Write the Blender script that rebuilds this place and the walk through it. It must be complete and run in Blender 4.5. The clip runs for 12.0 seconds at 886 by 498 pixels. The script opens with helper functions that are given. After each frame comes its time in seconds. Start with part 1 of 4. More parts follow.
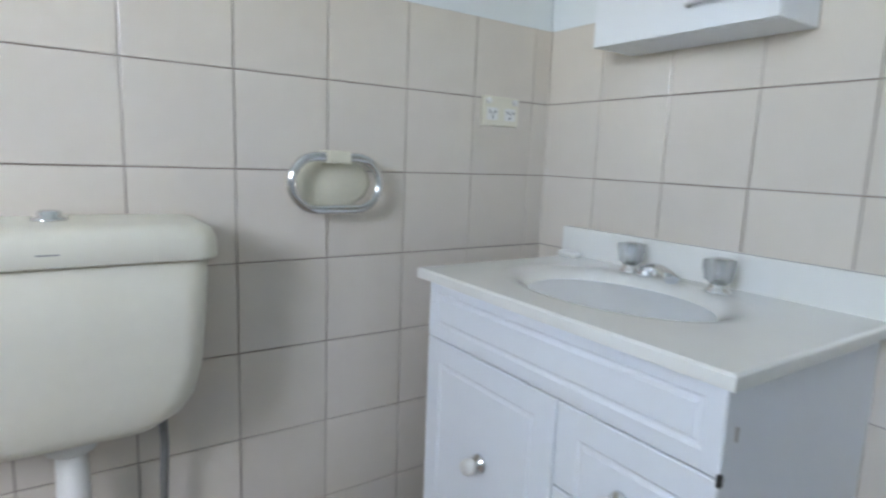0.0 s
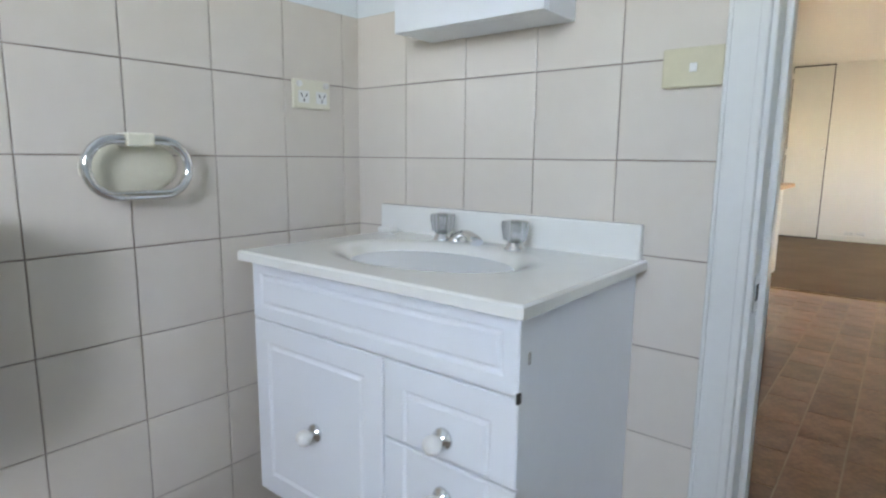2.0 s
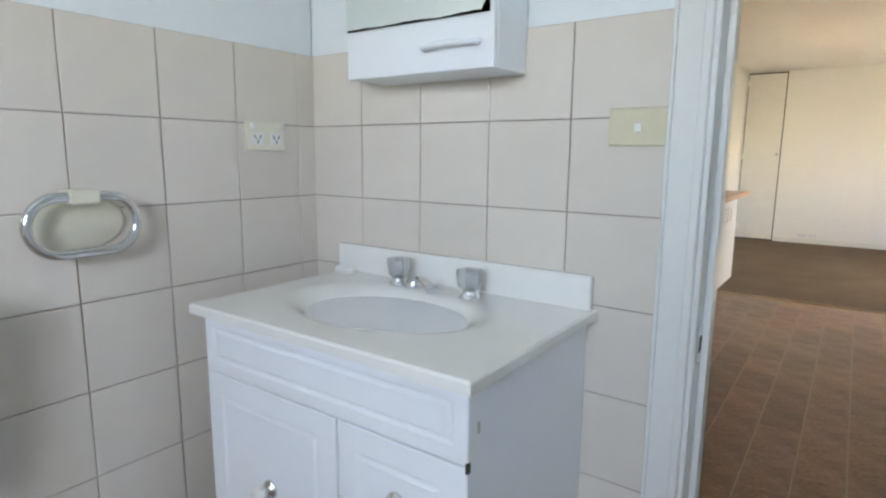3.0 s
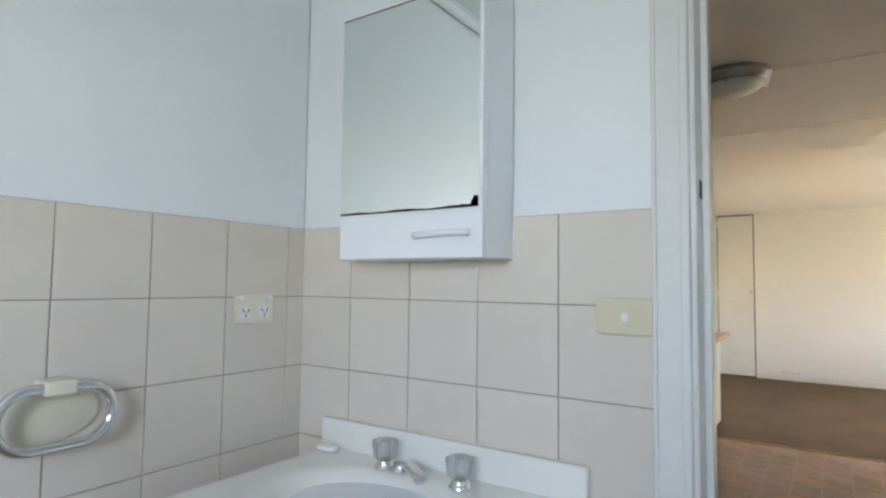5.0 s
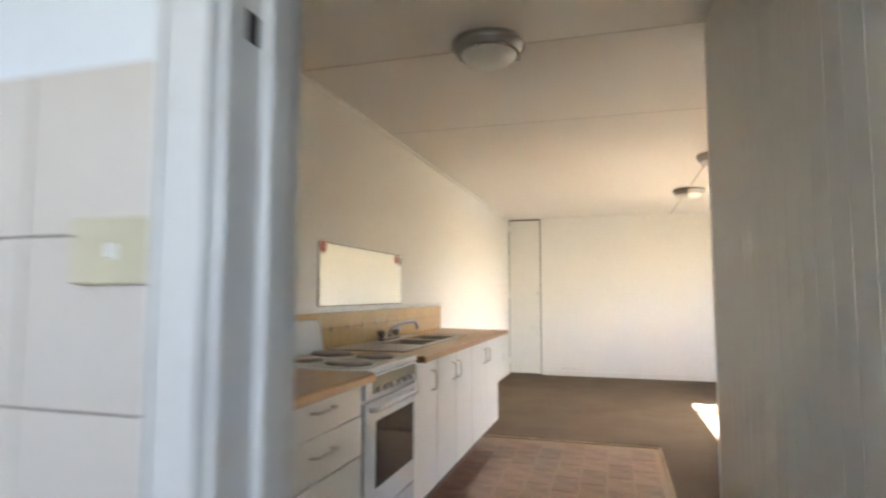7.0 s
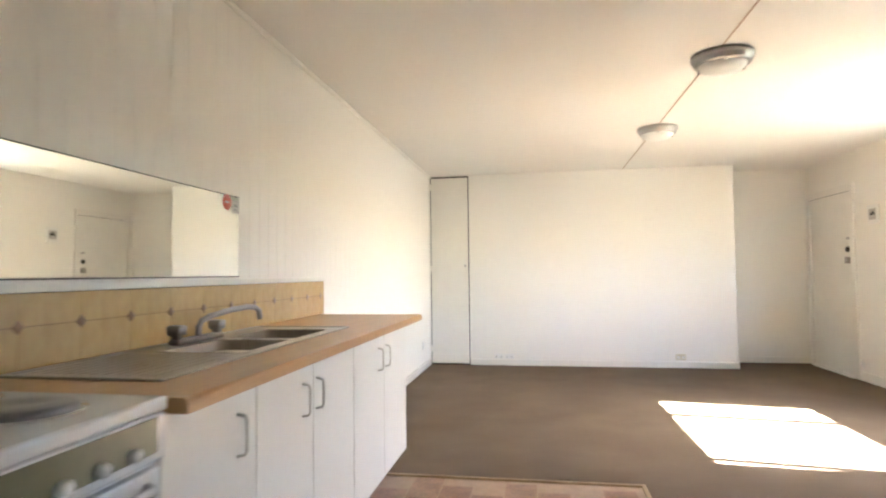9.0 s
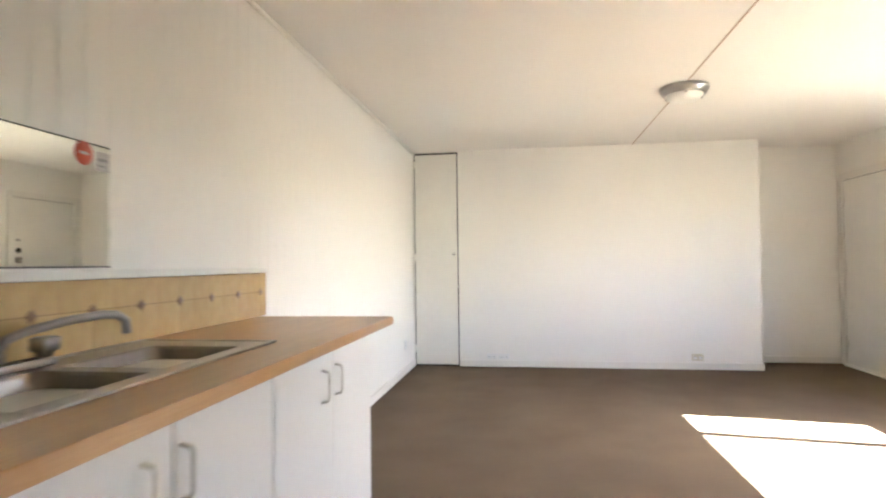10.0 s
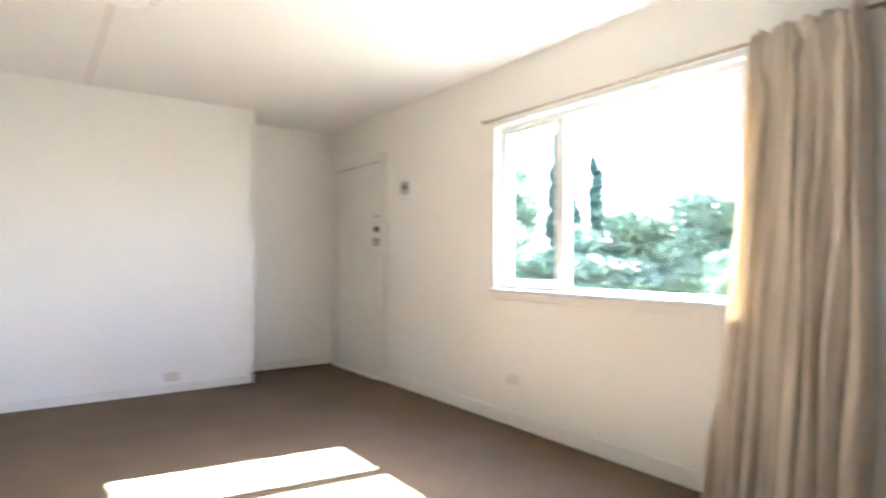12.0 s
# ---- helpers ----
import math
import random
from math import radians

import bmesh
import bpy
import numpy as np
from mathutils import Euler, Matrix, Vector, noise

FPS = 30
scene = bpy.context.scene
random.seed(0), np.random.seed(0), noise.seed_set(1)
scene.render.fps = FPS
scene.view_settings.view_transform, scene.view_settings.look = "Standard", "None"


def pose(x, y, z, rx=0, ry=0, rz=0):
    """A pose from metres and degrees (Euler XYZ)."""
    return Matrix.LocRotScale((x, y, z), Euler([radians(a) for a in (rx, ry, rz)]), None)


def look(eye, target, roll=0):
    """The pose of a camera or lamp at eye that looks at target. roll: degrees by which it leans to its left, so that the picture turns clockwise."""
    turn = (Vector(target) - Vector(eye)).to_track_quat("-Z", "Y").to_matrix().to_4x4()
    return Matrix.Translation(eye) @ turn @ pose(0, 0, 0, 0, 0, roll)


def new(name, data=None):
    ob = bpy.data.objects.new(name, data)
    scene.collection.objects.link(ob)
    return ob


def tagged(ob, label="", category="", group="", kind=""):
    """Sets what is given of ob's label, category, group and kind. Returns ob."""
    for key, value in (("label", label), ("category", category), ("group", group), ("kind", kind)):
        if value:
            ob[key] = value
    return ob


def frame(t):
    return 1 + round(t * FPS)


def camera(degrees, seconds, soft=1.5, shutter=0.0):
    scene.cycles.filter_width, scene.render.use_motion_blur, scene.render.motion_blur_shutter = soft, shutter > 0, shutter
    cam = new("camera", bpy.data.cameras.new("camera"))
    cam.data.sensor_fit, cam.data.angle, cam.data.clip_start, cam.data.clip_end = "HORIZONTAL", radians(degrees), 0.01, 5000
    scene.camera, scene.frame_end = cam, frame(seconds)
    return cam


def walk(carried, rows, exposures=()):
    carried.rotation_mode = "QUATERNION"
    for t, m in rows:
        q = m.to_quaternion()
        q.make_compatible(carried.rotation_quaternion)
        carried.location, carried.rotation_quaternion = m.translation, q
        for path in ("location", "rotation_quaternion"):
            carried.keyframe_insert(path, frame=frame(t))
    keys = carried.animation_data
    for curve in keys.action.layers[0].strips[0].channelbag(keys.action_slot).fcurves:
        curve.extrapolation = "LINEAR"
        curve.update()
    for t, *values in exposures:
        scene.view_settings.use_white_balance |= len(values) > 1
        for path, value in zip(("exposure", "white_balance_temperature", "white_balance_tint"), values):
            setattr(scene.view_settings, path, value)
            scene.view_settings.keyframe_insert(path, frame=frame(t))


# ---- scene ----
cam = camera(75.5, 12.0, soft=2.2, shutter=0.6)
PATH = [
    (0, (1.154, -1.101, 1.137), (-0.483, 0.005, 0.826), 2.2),
    (0.5, (1.174, -1.113, 1.116), (-0.306, 0.197, 0.812), 1.4),
    (1, (1.191, -1.127, 1.102), (-0.174, 0.3, 0.788), 1.0),
    (1.5, (1.207, -1.141, 1.092), (-0.074, 0.363, 0.781), 0.9),
    (2, (1.215, -1.13, 1.106), (-0.022, 0.41, 0.788), 0.6),
    (2.5, (1.22, -1.109, 1.164), (0.027, 0.465, 0.847), 0.8),
    (3, (1.233, -1.105, 1.217), (0.083, 0.499, 0.891), 0.5),
    (3.5, (1.227, -1.099, 1.255), (0.091, 0.53, 1.019), 0.6),
    (3.7, (1.223, -1.102, 1.275), (0.089, 0.534, 1.086), 0.5),
    (5.3, (1.215, -1.109, 1.33), (0.106, 0.548, 1.481), 0.7),
    (5.5, (1.232, -1.093, 1.323), (0.127, 0.567, 1.48), 0.6),
    (6, (1.319, -0.971, 1.289), (0.284, 0.733, 1.45), 0.4),
    (6.5, (1.41, -0.825, 1.266), (0.614, 1.003, 1.424), 0.4),
    (7, (1.385, -0.479, 1.226), (0.817, 1.432, 1.386), 0.1),
    (7.5, (1.388, -0.143, 1.203), (0.99, 1.812, 1.354), -0.4),
    (7.7, (1.363, 0.013, 1.197), (0.996, 1.974, 1.338), -0.3),
    (9.3, (1.148, 1.523, 1.16), (0.822, 3.495, 1.236), -0.7),
    (9.5, (1.133, 1.696, 1.164), (0.806, 3.668, 1.233), -0.8),
    (10, (1.088, 2.115, 1.157), (0.792, 4.093, 1.208), -0.7),
    (10.5, (1.187, 2.547, 1.134), (1.05, 4.541, 1.182), -0.7),
    (11, (1.355, 2.845, 1.133), (1.57, 4.832, 1.178), -0.5),
    (11.5, (1.563, 3.167, 1.104), (2.303, 5.025, 1.151), 0.0),
    (12, (1.898, 3.415, 1.099), (3.064, 5.04, 1.136), 0.2),
]
walk(cam, [(t, look(eye, target, roll)) for t, eye, target, roll in PATH],
     exposures=[(0, 5.92, 6350, 11), (2.5, 6.05, 6400, 11), (3.5, 5.98, 6400, 11), (5.5, 5.9, 6350, 12), (6.5, 6.0, 6350, 13), (7.0, 6.2, 6300, 14), (7.5, 6.52, 6350, 15), (9.5, 6.3, 5900, 13), (11, 6.06, 5700, 13), (12, 6.05, 5450, 14)])

# ---- world and light ----
world = bpy.data.worlds.new("sky_world")
scene.world = world
world.use_nodes = True
wn = world.node_tree.nodes
sky = wn.new("ShaderNodeTexSky")
sky.sky_type = 'NISHITA'
sky.sun_disc = False
sky.dust_density = 1.5
sky.air_density = 0.7
sky.ozone_density = 0.3
SUN_DIR = Vector((1.205, -0.165, 1.0)).normalized()
sky.sun_elevation = math.asin(SUN_DIR.z)
sky.sun_rotation = math.atan2(SUN_DIR.x, SUN_DIR.y)
wn["Background"].inputs["Strength"].default_value = 0.07
world.node_tree.links.new(sky.outputs[0], wn["Background"].inputs["Color"])

sun = new("sun", bpy.data.lights.new("sun", 'SUN'))
sun.data.energy = 4.6
sun.data.angle = radians(0.5)
sun.data.color = (1.0, 0.955, 0.88)
sun.matrix_world = look(Vector((20, 5, 20)), Vector((20, 5, 20)) - SUN_DIR)


def window_light(name, eye, target, w, h, power, colour):
    ob = new(name, bpy.data.lights.new(name, 'AREA'))
    ob.data.shape = 'RECTANGLE'
    ob.data.size, ob.data.size_y = w, h
    ob.data.energy = power
    ob.data.color = colour
    ob.matrix_world = look(eye, target)
    return ob


# added lamp for an assumed unseen window, moved and aimed to match wall tones
window_light("bathroom_window_daylight", (1.40, -2.485, 1.68), (0.0, -0.75, 1.1), 0.56, 0.6, 0.295, (0.92, 0.96, 0.97))


# ---- materials ----
def mat(name, base, rough=0.5, metal=0.0, vary=0.06, scale=6.0, fine=60.0, bump=0.05, tint=None,
        objvary=0.0, coat=0.0, stretch=(1, 1, 1), dist=0.004, spec=0.5):
    m = bpy.data.materials.new(name)
    m.use_nodes = True
    n, l = m.node_tree.nodes, m.node_tree.links
    b = n["Principled BSDF"]
    b.inputs["Roughness"].default_value = rough
    b.inputs["Metallic"].default_value = metal
    b.inputs["Coat Weight"].default_value = coat
    b.inputs["Coat Roughness"].default_value = 0.08
    b.inputs["Specular IOR Level"].default_value = spec
    tc = n.new("ShaderNodeTexCoord")
    mp = n.new("ShaderNodeMapping")
    mp.inputs["Scale"].default_value = stretch
    l.new(tc.outputs["Object"], mp.inputs["Vector"])
    big = n.new("ShaderNodeTexNoise")
    big.inputs["Scale"].default_value = scale
    big.inputs["Detail"].default_value = 4
    small = n.new("ShaderNodeTexNoise")
    small.inputs["Scale"].default_value = fine
    small.inputs["Detail"].default_value = 3
    for q in (big, small):
        l.new(mp.outputs[0], q.inputs["Vector"])
    add = n.new("ShaderNodeMath")
    add.operation = 'MULTIPLY_ADD'
    add.inputs[1].default_value = 0.6
    l.new(big.outputs[0], add.inputs[0])
    half = n.new("ShaderNodeMath")
    half.operation = 'MULTIPLY'
    half.inputs[1].default_value = 0.4
    l.new(small.outputs[0], half.inputs[0])
    l.new(half.outputs[0], add.inputs[2])
    ramp = n.new("ShaderNodeMapRange")
    ramp.inputs[1].default_value, ramp.inputs[2].default_value = 0.3, 0.7
    l.new(add.outputs[0], ramp.inputs[0])
    mix = n.new("ShaderNodeMix")
    mix.data_type = 'RGBA'
    dark = tint if tint else tuple(c * (1 - 2 * vary) for c in base)
    mix.inputs[6].default_value = (*dark, 1)
    mix.inputs[7].default_value = (*base, 1)
    l.new(ramp.outputs[0], mix.inputs[0])
    col = mix.outputs[2]
    if objvary:
        oi = n.new("ShaderNodeObjectInfo")
        hs = n.new("ShaderNodeHueSaturation")
        mr = n.new("ShaderNodeMapRange")
        mr.inputs[3].default_value, mr.inputs[4].default_value = 1 - objvary, 1 + objvary
        l.new(oi.outputs["Random"], mr.inputs[0])
        l.new(mr.outputs[0], hs.inputs["Value"])
        l.new(col, hs.inputs["Color"])
        col = hs.outputs[0]
    l.new(col, b.inputs["Base Color"])
    if bump:
        bp = n.new("ShaderNodeBump")
        bp.inputs["Strength"].default_value = bump
        bp.inputs["Distance"].default_value = dist
        l.new(add.outputs[0], bp.inputs["Height"])
        l.new(bp.outputs[0], b.inputs["Normal"])
    return m


M = {}
M["wall"] = mat("cream_wall_paint", (0.83, 0.808, 0.745), 0.55, vary=0.015, scale=1.2, fine=40, bump=0.04)
M["board"] = mat("cream_board_paint", (0.83, 0.808, 0.745), 0.5, vary=0.02, scale=1.5, fine=50, bump=0.04, stretch=(1, 1, 0.15))
M["ceiling"] = mat("ceiling_paint", (0.82, 0.80, 0.75), 0.7, vary=0.015, scale=1.0, fine=90, bump=0.05)
M["bathwall"] = mat("pale_blue_wall_paint", (0.76, 0.80, 0.81), 0.5, vary=0.012, scale=1.5, fine=50, bump=0.03)
# white toned down: part of the doorway's dimness is in this colour
M["gloss"] = mat("dimmed_white_gloss_paint", (0.70, 0.70, 0.67), 0.3, vary=0.03, scale=7, fine=60, bump=0.05)
M["trim"] = mat("trim_paint", (0.80, 0.78, 0.71), 0.38, vary=0.03, scale=5, fine=50, bump=0.04)
M["tile"] = mat("beige_ceramic_glaze", (0.68, 0.625, 0.55), 0.16, vary=0.025, scale=3, fine=20, bump=0.03, objvary=0.025)
M["grout"] = mat("brown_grout", (0.36, 0.30, 0.26), 0.9, vary=0.1, scale=20, fine=90, bump=0.2)
M["carpet"] = mat("brown_carpet", (0.168, 0.126, 0.083), 0.95, vary=0.14, scale=2.2, fine=420, bump=0.6, dist=0.006, spec=0.1)
M["lino"] = mat("slate_print_vinyl", (0.34, 0.175, 0.105), 0.33, vary=0.2, scale=9, fine=55, bump=0.15, tint=(0.13, 0.065, 0.042), objvary=0.22)
M["linojoint"] = mat("vinyl_joint", (0.42, 0.30, 0.21), 0.6, vary=0.1, scale=20, fine=60)
M["vanity"] = mat("white_vinyl_wrap", (0.80, 0.83, 0.86), 0.33, vary=0.012, scale=4, fine=40, bump=0.02)
M["basin"] = mat("white_polymarble", (0.82, 0.82, 0.78), 0.14, vary=0.02, scale=5, fine=30, bump=0.0, coat=0.4)
M["cistern"] = mat("ivory_plastic", (0.76, 0.73, 0.62), 0.3, vary=0.03, scale=5, fine=40, bump=0.02)
M["switch"] = mat("yellowed_plastic", (0.62, 0.57, 0.40), 0.4, vary=0.04, scale=20, fine=90, bump=0.02)
M["whiteplastic"] = mat("white_plastic", (0.78, 0.78, 0.75), 0.35, vary=0.02, scale=20, fine=90, bump=0.02)
M["chrome"] = mat("chrome", (0.78, 0.79, 0.80), 0.09, 1.0, vary=0.05, scale=12, fine=80, bump=0.02)
M["steel"] = mat("brushed_steel", (0.44, 0.42, 0.39), 0.30, 1.0, vary=0.08, scale=4, fine=160, bump=0.05, stretch=(1, 0.15, 1))
# steel of the tap; on the sink bowls its dark tone stands for inner shade
M["darksteel"] = mat("shaded_and_worn_steel", (0.34, 0.31, 0.275), 0.36, 1.0, vary=0.1, scale=9, fine=120, bump=0.05)
M["hob"] = mat("grey_enamel", (0.30, 0.29, 0.29), 0.4, 0.3, vary=0.08, scale=15, fine=80, bump=0.04)
# near-black: paints in the shade of openings and recesses, also real black parts
M["dark"] = mat("shade_and_black_parts", (0.025, 0.022, 0.02), 0.6, vary=0.1)
M["rubber"] = mat("grey_hose", (0.22, 0.22, 0.22), 0.5, vary=0.1, scale=30, fine=120)
M["enamel"] = mat("white_enamel", (0.76, 0.77, 0.76), 0.22, vary=0.03, scale=6, fine=60, bump=0.02)
M["glassdark"] = mat("oven_glass", (0.05, 0.045, 0.04), 0.08, vary=0.1, bump=0.0)
M["bench"] = mat("timber_laminate", (0.55, 0.31, 0.115), 0.33, vary=0.1, scale=3, fine=30, bump=0.03, stretch=(6, 0.5, 6), tint=(0.44, 0.23, 0.075))
M["benchedge"] = mat("brown_laminate_edge", (0.30, 0.145, 0.065), 0.4, vary=0.1, scale=8, fine=60)
M["cabinet"] = mat("cream_cabinet_laminate", (0.80, 0.775, 0.70), 0.35, vary=0.02, scale=3, fine=50, bump=0.02)
M["splash"] = mat("honey_splash_tile", (0.64, 0.46, 0.22), 0.22, vary=0.12, scale=5, fine=25, bump=0.03, stretch=(1, 1.5, 0.6), tint=(0.50, 0.33, 0.14), objvary=0.05)
M["splashjoint"] = mat("splash_joint", (0.33, 0.21, 0.09), 0.8, vary=0.08)
M["motif"] = mat("brown_tile_print", (0.24, 0.135, 0.05), 0.3, vary=0.1)
M["handle"] = mat("beige_metal_handle", (0.66, 0.62, 0.53), 0.35, 0.0, vary=0.05)
M["curtain"] = mat("beige_curtain_cloth", (0.80, 0.71, 0.59), 0.85, vary=0.05, scale=4, fine=260, bump=0.2, spec=0.15)
M["black"] = mat("black_metal", (0.03, 0.028, 0.026), 0.4, 0.5, vary=0.1)
M["switchpale"] = mat("cream_plastic", (0.74, 0.71, 0.58), 0.4, vary=0.03, scale=20, fine=90, bump=0.02)
M["olive"] = mat("dull_green_panel", (0.16, 0.17, 0.10), 0.3, vary=0.08, scale=20, fine=90)
M["joint"] = mat("ceiling_joint", (0.50, 0.43, 0.34), 0.8, vary=0.08)
M["strip"] = mat("brown_ceiling_strip", (0.50, 0.39, 0.29), 0.7, vary=0.08)
M["brass"] = mat("worn_brass_strip", (0.42, 0.30, 0.17), 0.45, 0.6, vary=0.15, scale=12, fine=80)
M["rod"] = mat("brown_rod", (0.36, 0.27, 0.18), 0.45, vary=0.1)
def translucent(m, amount):
    n, l = m.node_tree.nodes, m.node_tree.links
    tr = n.new("ShaderNodeBsdfTranslucent")
    tr.inputs["Color"].default_value = (0.80, 0.70, 0.52, 1)
    mx = n.new("ShaderNodeMixShader")
    mx.inputs[0].default_value = amount
    l.new(n["Principled BSDF"].outputs[0], mx.inputs[1])
    l.new(tr.outputs[0], mx.inputs[2])
    l.new(mx.outputs[0], n["Material Output"].inputs["Surface"])


translucent(M["curtain"], 0.14)
M["red"] = mat("red_sticker", (0.55, 0.10, 0.055), 0.5, vary=0.1)
M["paper"] = mat("grey_sticker", (0.50, 0.48, 0.45), 0.6, vary=0.15, scale=60, fine=200)
M["grey"] = mat("grey_panel", (0.30, 0.29, 0.28), 0.5, vary=0.15, scale=30, fine=90)
M["leaf"] = mat("leaf_green", (0.11, 0.16, 0.085), 0.6, vary=0.25, scale=3, fine=20, objvary=0.3)
M["cypress"] = mat("cypress_green", (0.04, 0.085, 0.05), 0.7, vary=0.25, scale=3, fine=20)
M["bark"] = mat("bark", (0.14, 0.10, 0.07), 0.9, vary=0.2, scale=8, fine=60, bump=0.4)
M["grass"] = mat("grass", (0.08, 0.086, 0.060), 0.9, vary=0.25, scale=2, fine=60, bump=0.4)


def mirror_material():
    m = bpy.data.materials.new("mirror_silver")
    m.use_nodes = True
    b = m.node_tree.nodes["Principled BSDF"]
    b.inputs["Base Color"].default_value = (0.84, 0.87, 0.84, 1)
    b.inputs["Metallic"].default_value = 1.0
    b.inputs["Roughness"].default_value = 0.02
    return m


def glass_material(name, colour, rough, trans=1.0):
    m = bpy.data.materials.new(name)
    m.use_nodes = True
    b = m.node_tree.nodes["Principled BSDF"]
    b.inputs["Base Color"].default_value = (*colour, 1)
    b.inputs["Transmission Weight"].default_value = trans
    b.inputs["Roughness"].default_value = rough
    b.inputs["IOR"].default_value = 1.45
    return m


def pane_material():
    """Thin clear window glass: light goes straight through, with a faint gloss."""
    m = bpy.data.materials.new("window_glass")
    m.use_nodes = True
    nt = m.node_tree
    nt.nodes.remove(nt.nodes["Principled BSDF"])
    clear = nt.nodes.new("ShaderNodeBsdfTransparent")
    clear.inputs["Color"].default_value = (0.97, 0.98, 0.97, 1)
    gloss = nt.nodes.new("ShaderNodeBsdfGlossy")
    gloss.inputs["Roughness"].default_value = 0.02
    mix = nt.nodes.new("ShaderNodeMixShader")
    mix.inputs["Fac"].default_value = 0.04
    nt.links.new(clear.outputs[0], mix.inputs[1])
    nt.links.new(gloss.outputs[0], mix.inputs[2])
    nt.links.new(mix.outputs[0], nt.nodes["Material Output"].inputs["Surface"])
    return m


M["mirror"] = mirror_material()
M["glass"] = pane_material()
M["knobglass"] = glass_material("clear_acrylic", (0.80, 0.82, 0.84), 0.12, 0.75)
M["opal"] = glass_material("opal_glass", (0.82, 0.83, 0.78), 0.3, 0.15)


# ---- mesh helpers ----
def box(bm, x0, x1, y0, y1, z0, z1, bevel=0.0, seg=2):
    vs = [bm.verts.new((x, y, z)) for x in (x0, x1) for y in (y0, y1) for z in (z0, z1)]
    fs = [(0, 1, 3, 2), (4, 6, 7, 5), (0, 4, 5, 1), (2, 3, 7, 6), (0, 2, 6, 4), (1, 5, 7, 3)]
    faces = [bm.faces.new([vs[i] for i in f]) for f in fs]
    if bevel:
        es = {e for f in faces for e in f.edges}
        bmesh.ops.bevel(bm, geom=list(es), offset=bevel, segments=seg, affect='EDGES', profile=0.5)
    return bm


def boxes(*specs, bevel=0.0, seg=2):
    bm = bmesh.new()
    for s in specs:
        box(bm, *s, bevel=bevel, seg=seg)
    return bm


def lathe(profile, steps=28, axis='z', centre=(0, 0, 0), cap=True):
    bm = bmesh.new()
    rings = []
    for r, h in profile:
        ring = []
        for i in range(steps):
            a = 2 * math.pi * i / steps
            u, v = r * math.cos(a), r * math.sin(a)
            p = {'z': (u, v, h), 'x': (h, u, v), 'y': (v, h, u)}[axis]
            ring.append(bm.verts.new(Vector(p) + Vector(centre)))
        rings.append(ring)
    for a, b in zip(rings, rings[1:]):
        for i in range(steps):
            f = bm.faces.new((a[i], a[(i + 1) % steps], b[(i + 1) % steps], b[i]))
            f.smooth = True
    if cap:
        bm.faces.new(rings[0][::-1])
        bm.faces.new(rings[-1])
    return bm


def tube(points, radius, steps=12, closed=False, flat=1.0):
    bm = bmesh.new()
    pts = [Vector(p) for p in points]
    n = len(pts)
    rings = []
    prev = None
    for i, p in enumerate(pts):
        a = pts[(i - 1) % n] if (closed or i > 0) else p
        b = pts[(i + 1) % n] if (closed or i < n - 1) else p
        d = (b - a).normalized()
        u = prev if prev is not None else (Vector((0, 0, 1)) if abs(d.z) < 0.9 else Vector((1, 0, 0)))
        u = (u - d * u.dot(d)).normalized()
        prev = u
        v = d.cross(u)
        rings.append([bm.verts.new(p + u * radius * math.cos(2 * math.pi * k / steps) + v * radius * flat * math.sin(2 * math.pi * k / steps)) for k in range(steps)])
    pairs = list(zip(rings, rings[1:])) + ([(rings[-1], rings[0])] if closed else [])
    for a, b in pairs:
        for k in range(steps):
            f = bm.faces.new((a[k], a[(k + 1) % steps], b[(k + 1) % steps], b[k]))
            f.smooth = True
    if not closed:
        bm.faces.new(rings[0][::-1])
        bm.faces.new(rings[-1])
    return bm


def arc(centre, r, a0, a1, n, plane='yz'):
    out = []
    for i in range(n + 1):
        a = radians(a0 + (a1 - a0) * i / n)
        c, s = r * math.cos(a), r * math.sin(a)
        x, y, z = centre
        out.append({'yz': (x, y + c, z + s), 'xz': (x + c, y, z + s), 'xy': (x + c, y + s, z)}[plane])
    return out


def merge(*bms):
    out = bmesh.new()
    for b in bms:
        me = bpy.data.meshes.new("tmp")
        b.to_mesh(me)
        b.free()
        out.from_mesh(me)
        bpy.data.meshes.remove(me)
    return out


def finish(bm, name, material):
    bmesh.ops.recalc_face_normals(bm, faces=bm.faces)
    me = bpy.data.meshes.new(name)
    bm.to_mesh(me)
    bm.free()
    if material:
        me.materials.append(material)
    return me


def part(name, bm, material, parent=None, label=""):
    ob = new(name, finish(bm, name, material))
    if parent:
        ob.parent = parent
    if label:
        ob["label"] = label
    return ob


def thing(name, label, category, group=""):
    return tagged(new(name), label, category, group)


def setting(name, bm, material, label="", category="structure"):
    return tagged(part(name, bm, material), label, category, kind="structure")


def piece(name, me, parent, x, y, z, rz=0.0):
    ob = new(name, me)
    ob.parent = parent
    ob.matrix_basis = pose(x, y, z, 0, 0, rz)
    return ob


# ---- plan ----
CEIL = 2.43          # ceiling height
KX = -0.215           # kitchen and living left wall
RX = 4.50            # living right wall with the window
FY = 8.55            # far wall
HALL_X, HALL_Y = 1.80, 2.24   # boarded hall wall and its end
BF = 0.15            # bathroom floor, one step up
WT = 0.13            # wall thickness
LINO_X, LINO_Y = 1.715, 4.53
WIN_Y0, WIN_Y1, WIN_Z0, WIN_Z1 = 4.58, 6.41, 0.905, 2.02

